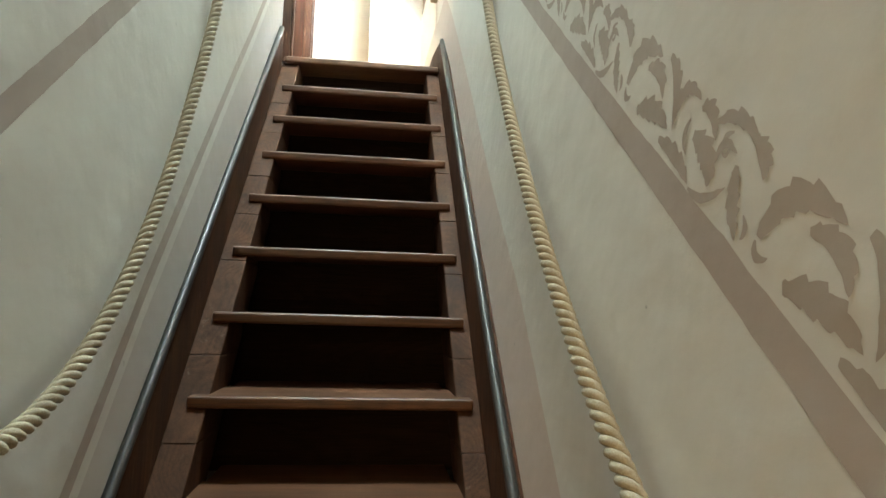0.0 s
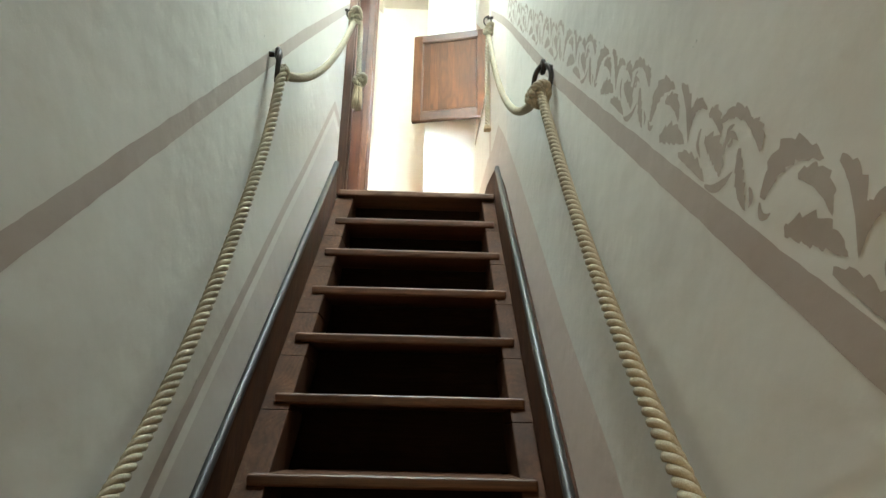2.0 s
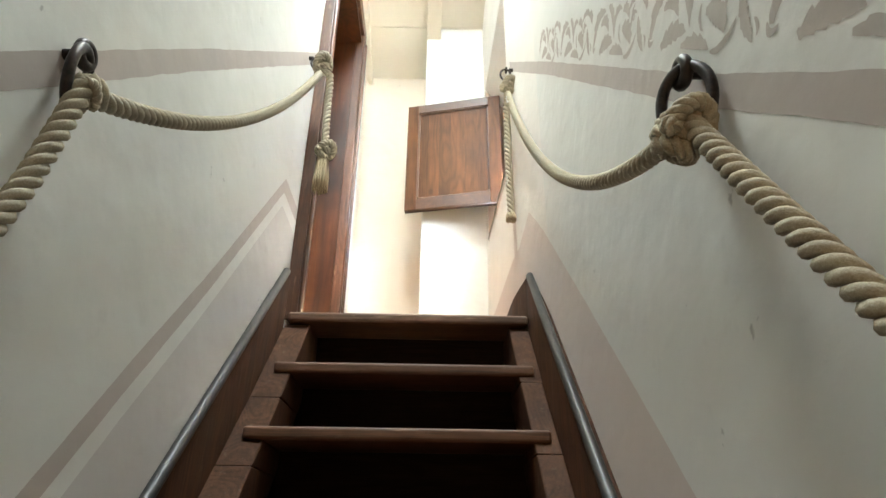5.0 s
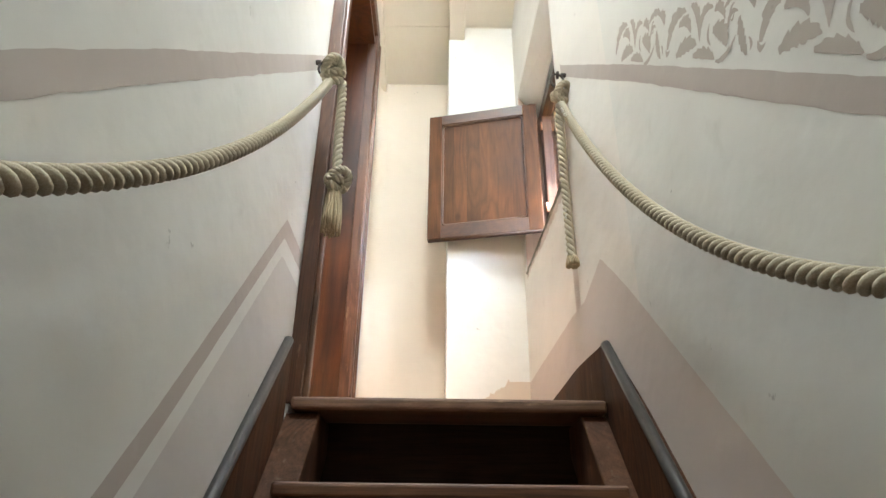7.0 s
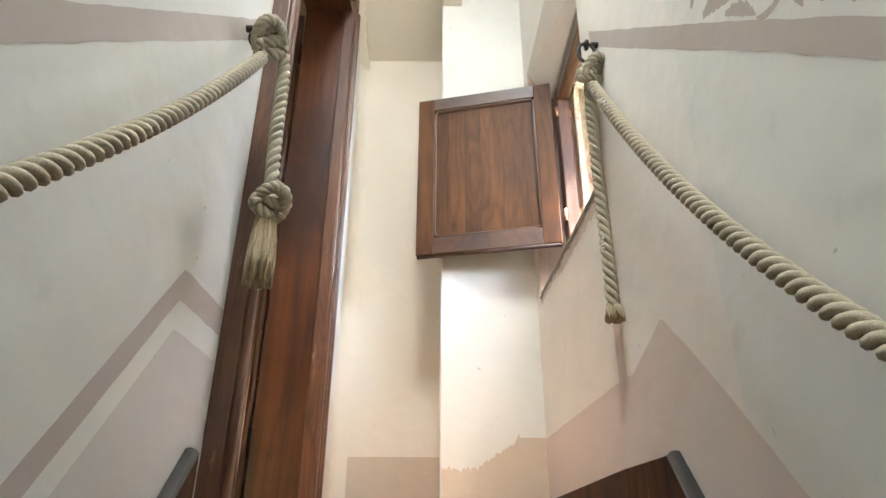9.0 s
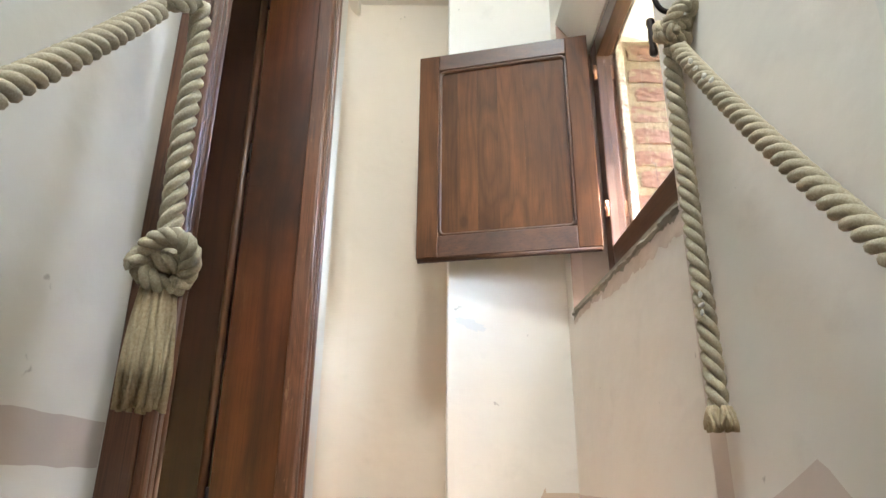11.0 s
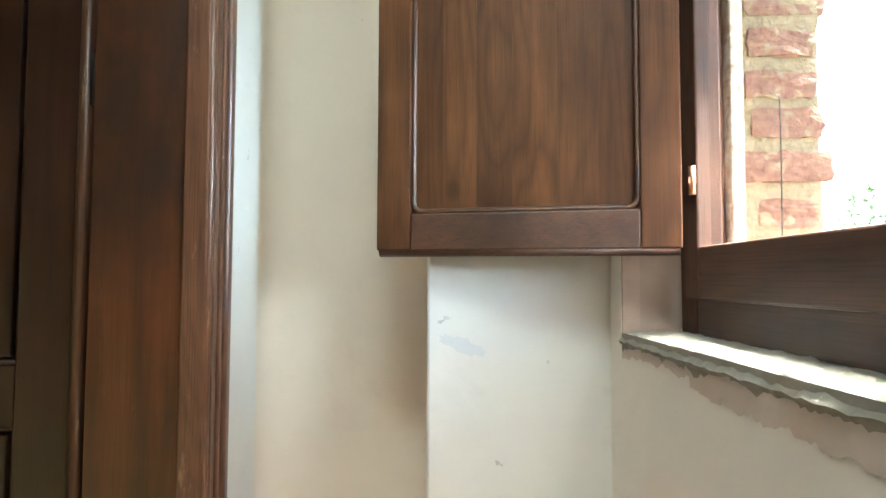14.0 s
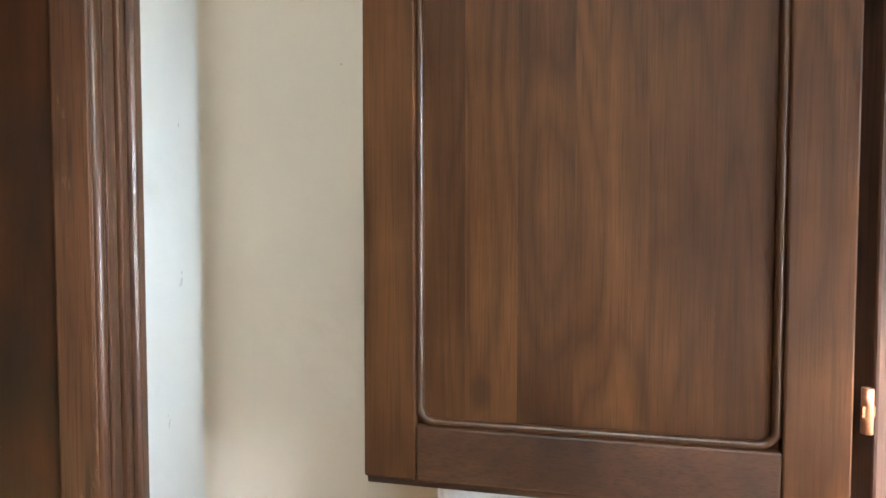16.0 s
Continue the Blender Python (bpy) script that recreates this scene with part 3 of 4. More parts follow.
tube(bm, [(0.462, 3.817, 4.113), (0.462, 3.817, 4.109), (0.462, 3.817, 4.101), (0.462, 3.817, 4.083), (0.462, 3.817, 4.077), (0.462, 3.817, 4.071), (0.462, 3.817, 4.064), (0.462, 3.817, 4.057), (0.462, 3.817, 4.051), (0.462, 3.817, 4.045), (0.462, 3.817, 4.025), (0.462, 3.817, 4.017), (0.462, 3.817, 4.012)],
     [0.004, 0.009, 0.0105, 0.0065, 0.009, 0.0075, 0.010, 0.0075, 0.009, 0.0065, 0.0105, 0.009, 0.004], 10)
part("handle", bm, M_IRON, win, "dark iron window handle")

# crumbled inner sill with a broken front lip
random.seed(11)
bm = B()
cols, rows = 60, 10
grid = []
for i in range(cols + 1):
    y = WY0 - 0.0 + (WY1 - WY0) * i / cols
    edge = WX(y) - 0.006 + 0.006 * noise.noise((y * 14, 1, 0)) + 0.004 * noise.noise((y * 50, 2, 0))
    col = []
    for j in range(rows + 1):
        x = edge + (0.516 - edge) * j / rows
        z = SILL + 0.005 + 0.005 * noise.noise((x * 30, y * 30, 3)) + 0.003 * noise.noise((x * 90, y * 90, 9)) - (0.02 if j == 0 else 0.004 if j == 1 else 0)
        col.append(bm.verts.new((x, y, z)))
    col.insert(0, bm.verts.new((edge + 0.004, y, SILL - 0.022 - 0.008 * noise.noise((y * 19, 7, 0)))))
    grid.append(col)
for a, b in zip(grid, grid[1:]):
    for j in range(len(a) - 1):
        bm.faces.new((a[j], b[j], b[j + 1], a[j + 1]))
thing("window_sill", bm, M_SILL, "crumbling grey plaster window sill", "window sill", **STR)
part("outer_sill", box(B(), 0.576, 0.95, 3.80, 4.42, 3.66, 3.735, 0.01), M_STONE, win)

HX, HY = 0.489, 4.402
SW, SZ0, SZ1, ST = 0.588, 3.772, 4.524, 0.026
shutter = empty("window_shutter", (HX, HY, SZ0), "walnut-stained pine inner shutter swung open", "shutter")
ang = math.degrees(math.atan2(4.54 - HY, -0.083 - HX))
SM = pose(HX, HY, 0, 0, 0, ang)


def slab(u0, u1, w0, w1, z0, z1, bev=0.003):
    bm = box(B(), u0, u1, w0, w1, z0, z1, bev)
    bmesh.ops.transform(bm, matrix=SM, verts=bm.verts)
    return bm


# u runs from the hinge outwards; the seen face is the one with w above
part("stile", slab(0.0125, 0.084, 0, ST, SZ0, SZ1), M_SHUT, shutter)
part("stile", slab(SW - 0.07, SW, 0, ST, SZ0, SZ1), M_SHUT, shutter)
part("rail", slab(0.084, SW - 0.07, 0.0005, ST - 0.0005, SZ0, SZ0 + 0.072), M_SHUTX, shutter)
part("rail", slab(0.084, SW - 0.07, 0.0005, ST - 0.0005, SZ1 - 0.062, SZ1), M_SHUTX, shutter)
staves = [0.081, 0.156, 0.232, 0.318, 0.388, 0.455, SW - 0.067]
for k, (a, b) in enumerate(zip(staves, staves[1:])):
    part("stave", slab(a, b, 0.002, ST - 0.013 - 0.0002 * (k % 2), SZ0 + 0.069, SZ1 - 0.059, 0), M_STAVE, shutter)
pu0, pu1, pz0, pz1 = 0.084, SW - 0.07, SZ0 + 0.072, SZ1 - 0.062
ring = []
for cu, cz, a0 in ((pu1, pz1, 0), (pu0, pz1, 90), (pu0, pz0, 180), (pu1, pz0, 270)):
    su, sz, q = (1 if cu == pu1 else -1), (1 if cz == pz1 else -1), 0.020
    for k in range(7):
        a = radians(a0 + 15 * k)
        ring.append((cu - su * (q + 0.004) + q * math.cos(a), cz - sz * (q + 0.004) + q * math.sin(a)))
bm = tube(B(), [SM @ Vector((u, ST - 0.0095, z)) for u, z in ring + ring[:2]], 0.0058, 10, False)
part("panel_moulding", bm, M_BEAD, shutter)
bm = tube(B(), [SM @ Vector((u, ST * 0.5, SZ0 - 0.002)) for u in (0.0165, SW - 0.004)], 0.0105, 8)
part("drip_edge", bm, M_SHUTX, shutter)
for hz in (3.895, 4.38):
    bm = tube(B(), [(HX + 0.004, HY - 0.012, hz - 0.026), (HX + 0.004, HY - 0.012, hz + 0.026)], 0.0065, 10)
    box(bm, HX - 0.004, HX + 0.02, HY - 0.016, HY - 0.012, hz - 0.006, hz + 0.006)
    part("hinge", bm, M_COPPER, shutter, "coppered pin hinge")

# ---- painted borders ----
def field(name, place, ends, top, low, mat, label, n=40, category="painted border"):
    """A flat painted field on a wall: place(s, z) gives the point, s runs over ends, between two heights that follow s."""
    bm = B()
    prev = None
    for s in span(ends[0], ends[1], n):
        cur = [bm.verts.new(place(s, low(s))), bm.verts.new(place(s, top(s)))]
        if prev:
            bm.faces.new((prev[0], cur[0], cur[1], prev[1]))
        prev = cur
    return thing(name, bm, mat, label, category, kind="structure")


def line(pts):
    def f(y):
        for (a, p), (b, q) in zip(pts, pts[1:]):
            if y <= b:
                return p + (q - p) * (y - a) / (b - a)
        return pts[-1][1]
    return f


rough = lambda s, k=1.0, f=1.0: k * (0.004 * noise.noise((s * 23 * f, 4.2, 0)) + 0.002 * noise.noise((s * 90 * f, 1.2, 0)))
ONL = lambda y, z: (XL + 0.0004, y, z)
ONR = lambda y, z: (WX(y) - 0.0004, y, z)
BL = line([(-0.5, 0.09), (1.137, 1.69), (2.21, 2.748), (2.51, 3.044), (3.37, 3.864), (3.6, 4.08)])
BR = line([(-0.5, 0.27), (0.61, 1.305), (1.36, 1.968), (2.10, 2.625), (2.51, 3.021), (3.01, 3.506), (3.70, 4.150)])
SL = line([(0.6, 0.06), (1.43, 1.04), (1.78, 1.470), (2.53, 2.318), (2.81, 2.622), (3.325, 3.216), (3.60, 3.210)])
field("wall_band_left", ONL, (-0.5, 3.539), lambda y: BL(y) + rough(y), lambda y: BL(y) - 0.067 + rough(y + 9), M_BAND, "faded brown painted band climbing the wall", 300)
field("wall_band_right", ONR, (-0.5, 3.62), lambda y: BR(y) + rough(y), lambda y: BR(y) - 0.06 + rough(y + 9), M_BAND, "faded brown painted band climbing the wall", 300)
field("dado_line", ONL, (0.5, 3.539), lambda y: SL(y) + rough(y, 0.5), lambda y: SL(y) - 0.058 + rough(y + 5, 0.5), M_BAND, "thin brown painted line above the dado", 240)
field("dado_left", ONL, (0.5, 3.539), lambda y: SL(y) - 0.112 + rough(y, 0.5), lambda y: max(0, SL(y) - 0.62), M_DADO, "pale grey painted dado along the stair", 240)
DR = line([(0.5, 0.15), (1.358, 1.066), (1.68, 1.44), (2.07, 1.80), (2.45, 2.19), (2.84, 2.577), (3.25, 2.972), (3.453, 3.172), (3.61, 3.095), (4.58, 3.085)])
field("dado_right", ONR, (0.5, YF), lambda y: DR(y) + rough(y, 0.6), lambda y: max(0, min(2.6, DR(y) - 0.6)), M_PINK, "pinkish painted dado along stair and landing", 240)
field("pink_strip", ONR, (3.640, 3.688), lambda y: 3.60, lambda y: 3.09, M_PINK, "vertical pink painted strip beside the window", 4)
field("sill_scar", ONR, (WY0 + 0.004, WY1), lambda y: SILL + 0.002, lambda y: 3.588 + 0.020 * noise.noise((y * 13, 3, 8)) + rough(y, 3.2, 1.4), M_SILL, "scar of crumbled plaster under the sill", 200)
field("scar_edge", lambda y, z: (WX(y) - 0.0003, y, z), (WY0 - 0.02, WY1), lambda y: 3.60, lambda y: 3.552 + 0.020 * (y > 4.2) + 0.014 * noise.noise((y * 9, 1, 4)) + rough(y, 2.6, 1.3), M_SCAR, "bare pink plaster below the crumbled sill", 200)
FAR = lambda x, z: (x, 4.9161, z)
PIER = lambda x, z: (x, YF - 0.0008, z)
field("dado_far", FAR, (-0.40, 0.012), lambda x: 3.053 + rough(x * 2, 0.4), lambda x: 2.757, M_TAN, "worn tan painted dado on the cream wall", 60)
flake = lambda x: 3.088 + rough(x, 0.3) - (0.11 * min(1, (0.30 - x) / 0.16) + 0.016 * noise.noise((x * 42, 2.2, 1)) + 0.013 * noise.noise((x * 120, 6.1, 3)) + 0.006 * noise.noise((x * 330, 0.4, 5)) if x < 0.30 else 0)
field("dado_pier", PIER, (0.02, WX(YF)), flake, lambda x: 2.757, M_TAN, "flaking tan painted dado on the pier", 300)
# grey scuff on the pier
bm = B()
rim = []
for k in range(28):
    a = 2 * math.pi * k / 28
    r = 1 + 0.45 * noise.noise((3 * math.cos(a), 3 * math.sin(a), 5))
    rim.append(bm.verts.new((0.085 + 0.045 * r * math.cos(a), YF - 0.0015, 3.578 - 0.35 * 0.045 * r * math.cos(a) + 0.016 * r * math.sin(a))))
bm.faces.new(rim)
thing("wall_scuff", bm, plaster("scuff_grey", (0.58, 0.58, 0.57), (0.64, 0.64, 0.62), 0.6), "grey scuff mark on the white pier", "wall stain", kind="structure")

# acanthus border: bowed leaves along a quadratic curve, given as start, bend, tip and width
LEAVES = [
    (0.000, 0.006, -0.004, 0.088, 0.084, 0.078, 0.034), (0.052, 0.050, 0.092, 0.076, 0.119, 0.034, 0.025),
    (0.056, -0.010, 0.100, 0.024, 0.157, 0.011, 0.034), (0.106, 0.086, 0.148, 0.086, 0.169, 0.015, 0.024),
    (0.166, 0.034, 0.160, 0.088, 0.212, 0.073, 0.019), (0.220, 0.066, 0.236, 0.088, 0.268, 0.050, 0.021),
    (0.257, 0.066, 0.300, 0.112, 0.352, 0.074, 0.018), (0.330, 0.084, 0.362, 0.086, 0.367, 0.058, 0.024),
]
LOWER = [
    (0.222, 0.034, 0.272, 0.040, 0.287, 0.002, 0.036), (0.144, -0.010, 0.200, 0.004, 0.247, -0.017, 0.025),
    (0.251, -0.020, 0.290, -0.024, 0.318, 0.022, 0.013), (0.283, 0.030, 0.278, 0.070, 0.314, 0.058, 0.012),
    (0.322, 0.050, 0.336, 0.010, 0.368, -0.012, 0.024), (0.364, 0.016, 0.380, 0.008, 0.374, -0.006, 0.009),
    (0.395, 0.008, 0.404, -0.014, 0.421, 0.006, 0.011), (0.296, 0.074, 0.276, 0.064, 0.289, 0.046, 0.007),
    (0.289, 0.046, 0.300, 0.044, 0.299, 0.060, 0.006), (0.205, 0.046, 0.196, 0.020, 0.222, 0.008, 0.010),
]
bm = B()
DIR = Vector((1, 0.925)).normalized()
UP = Vector((-DIR.y, DIR.x))
for n in range(11):
    at = Vector((3.13 - 0.2975 * n, 0))
    at.y = 2.027 + (0.925 if at.x > 1.38 else 0.89) * (at.x - 1.38)
    for i, (a, b, c, d, e, f, w) in enumerate(LEAVES + LOWER):
        p0, p1, p2 = Vector((a, b)), Vector((c, d)), Vector((e, f))
        left, right = [], []
        for k in range(29):
            t = k / 28
            p = p0 * (1 - t) ** 2 + p1 * 2 * t * (1 - t) + p2 * t * t
            tan = ((p1 - p0) * (1 - t) + (p2 - p1) * t).normalized()
            nor = Vector((-tan.y, tan.x))
            h = w * 0.46 * math.sin(math.pi * min(1, 0.06 + 0.94 * t)) ** 0.7
            saw = 1.08 + 0.62 * (((t * 4.6 + 0.37 * i) % 1) - 0.55) if w > 0.017 else 1
            left.append(p + nor * h * (saw if i % 3 else 2 - saw))
            right.append(p - nor * h * (1 if i % 2 else 0.4 + 0.6 * saw))
        ring = left + right[::-1]
        pts = []
        for q in ring:
            g = at - DIR * q.x + UP * q.y
            g = g + Vector((noise.noise((g.x * 90, g.y * 90, n)), noise.noise((g.x * 90, g.y * 90, n + 50)))) * 0.0016
            pts.append((WX(g.x) - 0.00035 - 0.00003 * i, g.x, g.y))
        vl = [bm.verts.new(q) for q in pts]
        m = len(left)
        for k in range(m - 1):
            bm.faces.new((vl[k], vl[k + 1], vl[2 * m - 2 - k], vl[2 * m - 1 - k]))
thing("stencil_border", bm, M_STENCIL, "brown stencilled acanthus border, patchy with age", "painted border", kind="structure")

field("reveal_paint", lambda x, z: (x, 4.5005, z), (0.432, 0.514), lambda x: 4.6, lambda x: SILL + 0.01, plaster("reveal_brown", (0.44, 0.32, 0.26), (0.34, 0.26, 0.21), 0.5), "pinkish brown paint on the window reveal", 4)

# ---- ropes and their iron rings ----
def curve3(p, q, r):
    """z over y as the parabola through three (y, z) points."""
    s1, s2 = (q[1] - p[1]) / (q[0] - p[0]), (r[1] - q[1]) / (r[0] - q[0])
    k = (s2 - s1) / (r[0] - p[0])
    return lambda y: p[1] + s1 * (y - p[0]) + k * (y - p[0]) * (y - q[0])


def hang(x0, x1, p, q, r, a, b, n=40):
    f = curve3(p, q, r)
    return [(x0 + (x1 - x0) * (y - a) / (b - a), y, f(y)) for y in span(a, b, n)]


def knot(parent, at, size=1.0, lean=0.0, turns=3):
    """A pulled-tight hitch: a core, turns of rope round it, one bight laid over them."""
    loops = []
    for k in range(turns):
        z = (k - (turns - 1) / 2) * 0.026
        r = 0.027 - 0.004 * abs(k - (turns - 1) / 2)
        loops.append([(r * math.cos(a), r * math.sin(a), z + 0.010 * math.sin(a + k)) for a in span(0, 2 * math.pi, 28)])
    loops.append([(0.043 * math.cos(a) * 0.75, -0.014 - 0.026 * abs(math.sin(a)) ** 0.7, 0.044 * math.sin(a)) for a in span(-0.3, math.pi + 0.5, 24)])
    m = Matrix.Translation(at) @ Euler((0.25, lean, 0.5)).to_matrix().to_4x4() @ Matrix.Scale(size, 4)
    core = part("knot", tube(B(), [m @ Vector((0, 0, -0.03)), m @ Vector((0, 0, 0.03))], 0.02 * size, 8), M_ROPE, parent)
    for l in loops:
        bm = B()
        for path in strands(resample([m @ Vector(p) for p in l], 0.004), 0.0082 * size, 0.045 * size):
            tube(bm, path, 0.0078 * size, 7)
        part("turn", bm, M_ROPE, core)
    return core


def ring_anchor(wall_x, y, z, out, size=1.0, turn=0.0):
    """A wrought-iron eye in the wall with a heavy ring hanging in it, turned about the plumb line."""
    th = empty("iron_ring_anchor", (wall_x, y, z), "black wrought-iron wall eye holding a ring", "wall ring", "iron rings along the stair")
    ex = wall_x + out * 0.030
    bm = tube(B(), [(wall_x - out * 0.02, y, z), (ex - out * 0.012, y, z)], 0.009, 10)
    part("stem", bm, M_IRON, th)
    bm = tube(B(), [(ex, y + 0.017 * size * math.cos(a), z + 0.017 * size * math.sin(a)) for a in span(0, 2 * math.pi, 24)], 0.0088 * size, 10, False)
    part("eye", bm, M_IRON, th)
    c, s = math.cos(radians(turn)), math.sin(radians(turn))
    bm = B()
    tube(bm, [(ex + out * 0.004 + out * 0.038 * size * c * math.cos(a), y - 0.004 + 0.038 * size * s * math.cos(a), z - 0.051 * size + 0.053 * size * math.sin(a)) for a in span(0, 2 * math.pi, 36)], 0.0082 * size, 10, False)
    part("ring", bm, M_IRON, th)
    return th


def frayed_bm(at, length, r0, r1, count=90, seed=3):
    """Loose yarns below a knot, spreading a little, cut uneven."""
    random.seed(seed)
    bm = B()
    for _ in range(count):
        a, q = random.uniform(0, 2 * math.pi), math.sqrt(random.random())
        b = a + random.uniform(-0.3, 0.3)
        l = length * random.uniform(0.82, 1.05)
        pts = [(at[0] + q * r * math.cos(c), at[1] + q * r * math.sin(c), at[2] - l * t) for t, r, c in ((0, r0, a), (0.35, r0 + 0.6 * (r1 - r0), a), (0.7, r1, b), (1, r1 * 0.95, b))]
        tube(bm, pts, [0.0028, 0.0034, 0.0030, 0.0036], 5)
    return bm


M_FRAY = plain("frayed_rope_ends", (0.34, 0.26, 0.15), (0.46, 0.38, 0.25), 0.95, 0, 260)
RX, LX = 0.418, -0.398
left_ring, right_ring = (2.125, 2.656), (2.095, 2.622)
ring_anchor(XL, left_ring[0], left_ring[1], 1, 0.95, 105)
ring_anchor(XR, right_ring[0], right_ring[1], -1, 1.02, 56)
ring_anchor(XL, 0.80, 1.42, 1)
ring_anchor(XR, 0.50, 1.14, -1)
ring_anchor(XL, 3.40, 3.86, 1, 0.55)
ring_anchor(WX(3.575), 3.575, 3.982, -1, 0.6)

rope = empty("rope_handrail", (LX, 1.5, 1.5), "thick twisted hemp rope handrail with tasselled end", "rope", "rope handrails")
part("rope", rope_bm(hang(LX, LX, (1.144, 1.199), (1.56, 1.487), (2.0, 2.215), 0.84, 2.03) + [(LX, 2.075, 2.41), (LX, 2.10, 2.52), (LX, 2.115, 2.60)]), M_ROPE, rope)
part("rope", rope_bm([(LX - 0.004, 2.118, 2.605), (LX, 2.136, 2.607)] + hang(LX, -0.392, (2.20, 2.624), (2.70, 2.992), (3.37, 3.745), 2.16, 3.375)), M_ROPE, rope)
knot(rope, (LX - 0.004, 2.128, 2.575), 0.50, 0.3, 1)
knot(rope, (-0.390, 3.390, 3.806), 0.92, -0.3)
tail = [(-0.383, 3.395, 3.796), (-0.358, 3.422, 3.791), (-0.354, 3.425, 3.726), (-0.351, 3.417, 3.586), (-0.341, 3.408, 3.408)]
part("rope_tail", rope_bm(tail, 0.0155), M_ROPE, rope)
knot(rope, (-0.341, 3.405, 3.386), 0.86, 0.5, 2)
part("tassel", frayed_bm((-0.343, 3.407, 3.373), 0.152, 0.018, 0.028, 150), M_FRAY, rope, "frayed tassel of loose yarns")

rope = empty("rope_handrail", (RX, 1.5, 1.5), "thick twisted hemp rope handrail knotted to iron rings", "rope", "rope handrails")
part("rope", rope_bm(hang(RX, RX, (0.949, 1.194), (1.396, 1.602), (1.95, 2.325), 0.52, 2.09), 0.0160, -0.064), M_ROPE, rope)
part("rope", rope_bm(hang(RX, 0.402, (2.20, 2.556), (2.85, 2.962), (3.30, 3.46), 2.12, 3.565), 0.0160, -0.064), M_ROPE, rope)
knot(rope, (RX - 0.012, 2.088, 2.508), 0.84, 0.2)
knot(rope, (0.403, 3.580, 3.885), 0.86, -0.2, 2)
tail = [(0.405, 3.592, 3.89), (0.400, 3.595, 3.80), (0.398, 3.595, 3.55), (0.398, 3.592, 3.235)]
part("rope_tail", rope_bm(tail, 0.0158, -0.068), M_ROPE, rope)
part("whipping", frayed_bm((0.398, 3.592, 3.243), 0.034, 0.016, 0.022, 90, 8), M_FRAY, rope, "brown frayed rope end")

M_SPOT = plain("white_paint_spot", (0.50, 0.49, 0.44), (0.60, 0.59, 0.54), 0.7, 0, 80)
random.seed(14)
for p in ((0.387, 3.578, 3.405), (0.388, 3.580, 3.39), (0.386, 3.577, 3.377), (0.384, 3.478, 3.735), (0.382, 3.452, 3.702), (0.383, 3.434, 3.682), (0.386, 3.495, 3.76)):
    bm = B()
    bmesh.ops.create_icosphere(bm, subdivisions=2, radius=0.0048)
    for v in bm.verts:
        v.co *= 1 + 0.4 * noise.noise(v.co * 160 + Vector(p) * 40)
    bmesh.ops.transform(bm, matrix=pose(*p, random.uniform(0, 90), 0, random.uniform(0, 90)) @ Matrix.Diagonal((0.7, 0.7, 1.1, 1)), verts=bm.verts)
    part("paint_spot", bm, M_SPOT, rope, "dried white paint spot")

# ---- outside the window ----
random.seed(21)
pier = empty("brick_pier", (0.67, 4.5, 3.4), "weathered brick jamb outside the window", "brick wall", kind="structure")
bm = B()
prev = None
for z in span(3.2, 5.2, 160):
    cur = [bm.verts.new((0.586 + (0.165 + 0.012 * noise.noise((z * 21, 3, 1))) * u, 4.426 + 0.004 * noise.noise((u * 6, z * 40, 2)), z)) for u in span(0, 1, 8)]
    cur.append(bm.verts.new((cur[-1].co.x, 4.499, z)))
    if prev:
        for k in range(9):
            bm.faces.new((prev[k], prev[k + 1], cur[k + 1], cur[k]))
    prev = cur
part("mortar", bm, M_MORTAR, pier)
bricks = []
for v in range(6):
    bm = box(B(), 0, 1, 0, 1, 0, 1)
    bmesh.ops.subdivide_edges(bm, edges=bm.edges[:], cuts=3, use_grid_fill=True)
    for q in bm.verts:
        d = q.co - Vector((0.5, 0.5, 0.5))
        q.co = Vector((0.5, 0.5, 0.5)) + d * (1 - 0.16 * max(0, abs(d.x) + abs(d.z) - 0.72))
        q.co += Vector([noise.noise((q.co.x * 7 + v * 9, q.co.y * 5, q.co.z * 3 + k * 7)) * s for k, s in enumerate((0.05, 0.07, 0.17))])
    bricks.append(mesh("brick", bm, M_BRICK))
for c in range(24):
    z = 3.26 + 0.0795 * c + random.uniform(-0.007, 0.007)
    x0 = 0.600 + random.uniform(-0.008, 0.022) + (0.015 if c % 2 else 0)
    x1 = 0.757 + random.uniform(-0.018, 0.014)
    ob = new("brick", bricks[c % 6])
    ob.parent = pier
    ob.matrix_parent_inverse = pier.matrix_basis.inverted()
    ob.matrix_basis = pose(x0, 4.421 + random.uniform(-0.003, 0.003), z, 0, random.uniform(-2, 2), random.uniform(-1, 1)) @ Matrix.Diagonal((x1 - x0, 0.07, random.uniform(0.046, 0.060), 1))
part("outer_frame", box(B(), 0.576, 0.600, 4.405, 4.437, 3.735, 4.53, 0.003), plain("peeling_paint", (0.62, 0.58, 0.48), (0.22, 0.13, 0.09), 0.8, 0, 60, 0.8, 0.003), win)
bm = tube(B(), [(0.645, 4.40, 4.062), (0.660, 4.395, 4.05), (0.662, 4.398, 3.95), (0.661, 4.40, 3.76)], 0.0012, 5)
thing("iron_wire", bm, M_IRON, "thin wire hooked onto the outer brick jamb", "wire")

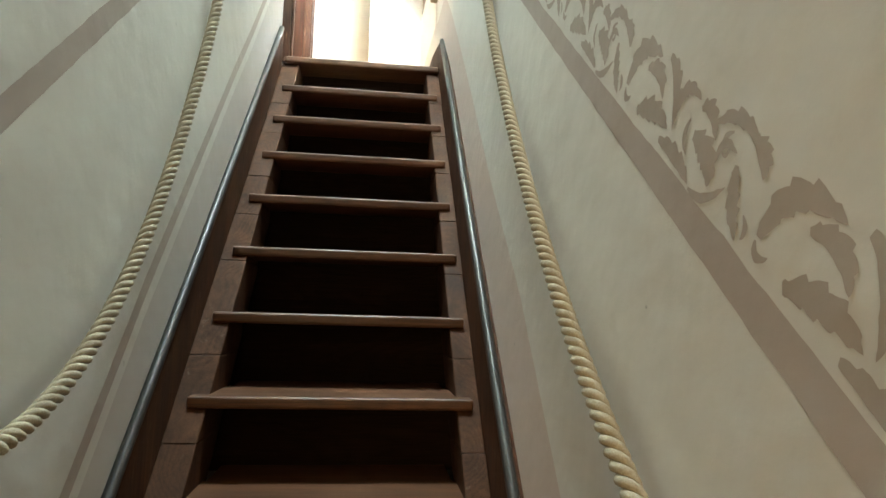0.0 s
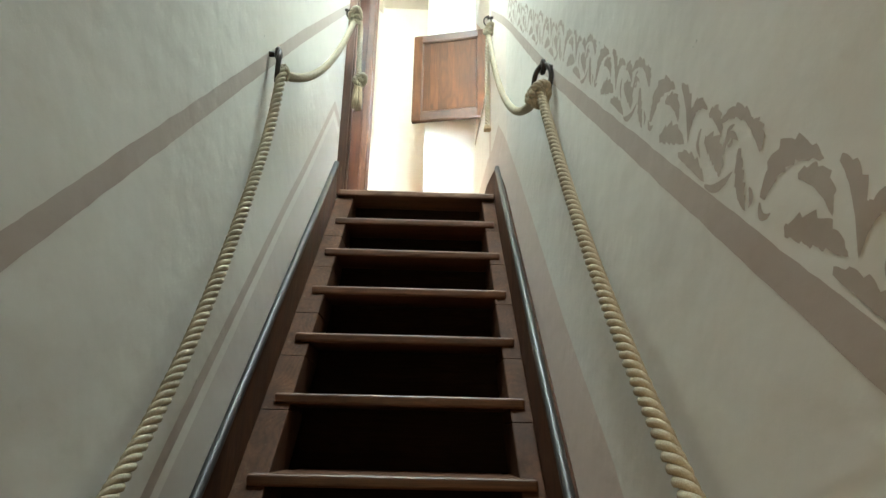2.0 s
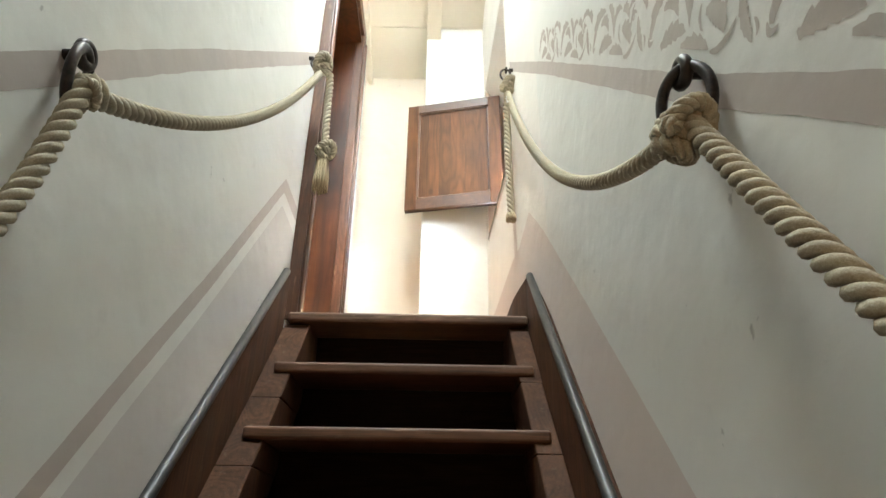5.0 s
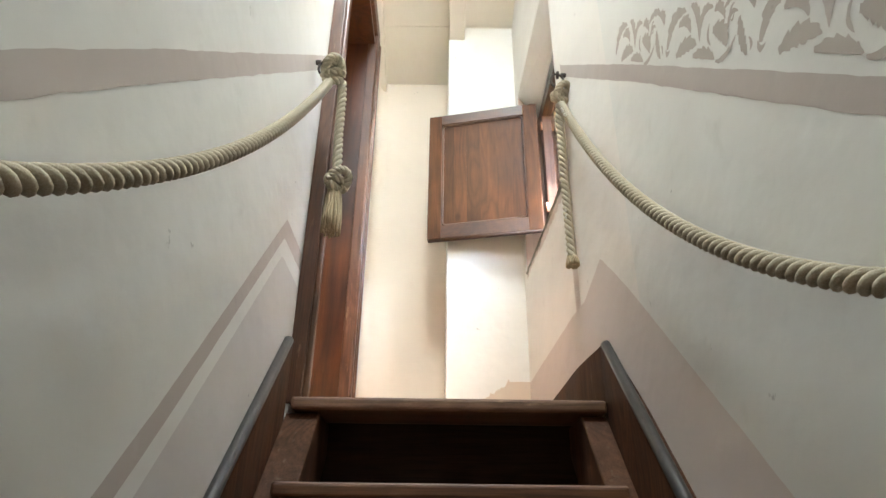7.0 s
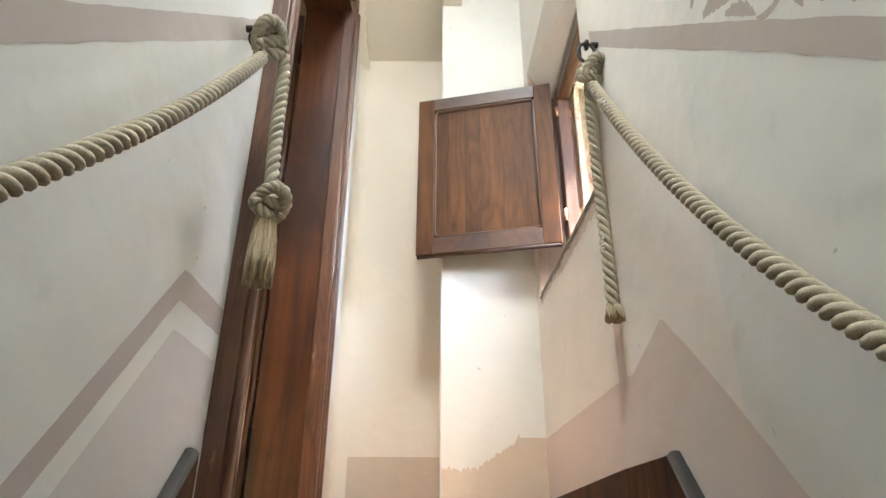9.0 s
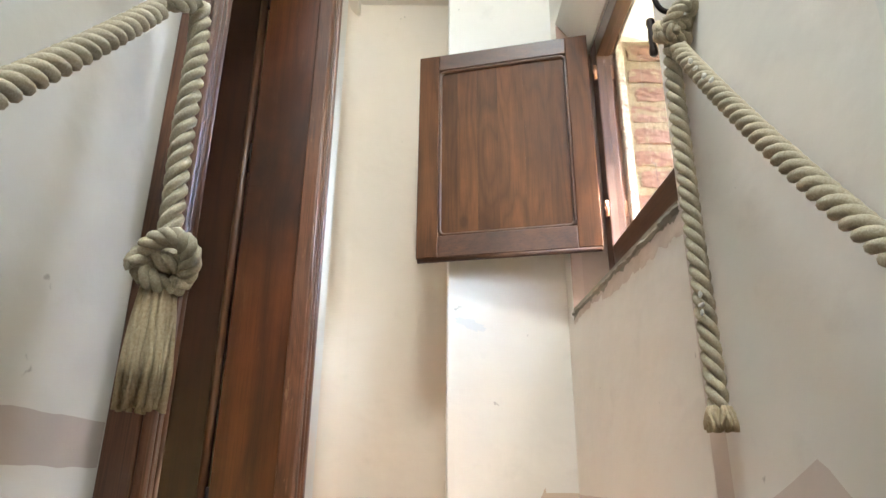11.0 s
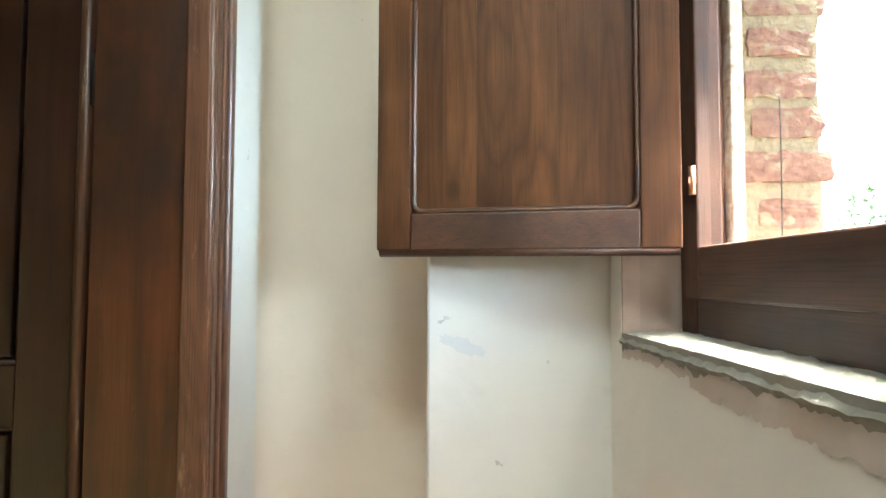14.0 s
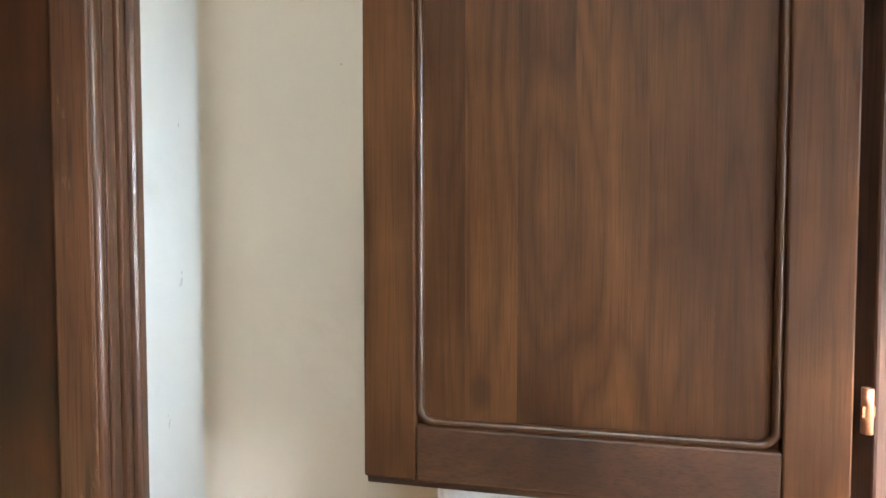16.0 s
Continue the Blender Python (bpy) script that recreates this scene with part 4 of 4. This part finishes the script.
bm = bmesh.new()
bmesh.ops.create_grid(bm, x_segments=2, y_segments=2, size=900, matrix=Matrix.Translation((0, 0, -0.15)))
thing("ground", bm, M_EARTH, "dry meadow reaching to the horizon", "ground", **STR)


def tree(at, height, spread, seed):
    random.seed(seed)
    th = empty("tree", at, "leafy green tree standing beyond the window", "tree", "trees beyond the window")
    bm = tube(B(), [(at[0] + 0.1 * k * random.uniform(-1, 1), at[1] + 0.1 * k * random.uniform(-1, 1), at[2] + height * 0.16 * k) for k in range(5)], [0.22, 0.18, 0.15, 0.11, 0.07], 8)
    for k in range(7):
        a, h = k * 2.4, height * random.uniform(0.3, 0.6)
        tip = (at[0] + spread * 0.6 * math.cos(a), at[1] + spread * 0.6 * math.sin(a), at[2] + h + height * 0.22)
        tube(bm, [(at[0], at[1], at[2] + h), tip], [0.07, 0.02], 6)
    part("trunk", bm, M_BARK, th)
    verts, faces = [], []
    clumps = []
    for _ in range(60):
        a, q, t = random.uniform(0, 2 * math.pi), math.sqrt(random.random()), random.random()
        r = spread * q * (0.55 + 0.45 * math.sin(math.pi * (0.15 + 0.75 * t)))
        clumps.append((Vector((at[0] + r * math.cos(a), at[1] + r * math.sin(a), at[2] + height * (0.25 + 0.72 * t))), random.uniform(0.3, 0.7)))
    for c, r in clumps:
        for _ in range(90):
            p = c + Vector([random.gauss(0, 0.5) for _ in range(3)]) * r
            u, w = Vector([random.gauss(0, 1) for _ in range(3)]).normalized(), Vector([random.gauss(0, 1) for _ in range(3)]).normalized()
            s = random.uniform(0.05, 0.11)
            i = len(verts)
            verts += [p - u * s, p + w * s * 0.6, p + u * s, p - w * s * 0.6]
            faces.append((i, i + 1, i + 2, i + 3))
    d = bpy.data.meshes.new("crown")
    d.from_pydata(verts, [], faces)
    d.materials.append(M_LEAVES)
    ob = new("crown", d)
    ob.parent = th
    ob.matrix_parent_inverse = th.matrix_basis.inverted()


for k, (x, y, h, s) in enumerate(((12.5, 19.0, 6.6, 2.6), (15.5, 20.5, 7.2, 2.8), (19.0, 20.0, 7.0, 3.0), (23.0, 19.0, 7.4, 3.0), (10.0, 24.0, 6.0, 2.8))):
    tree((x, y, -0.15), h, s, 30 + k)
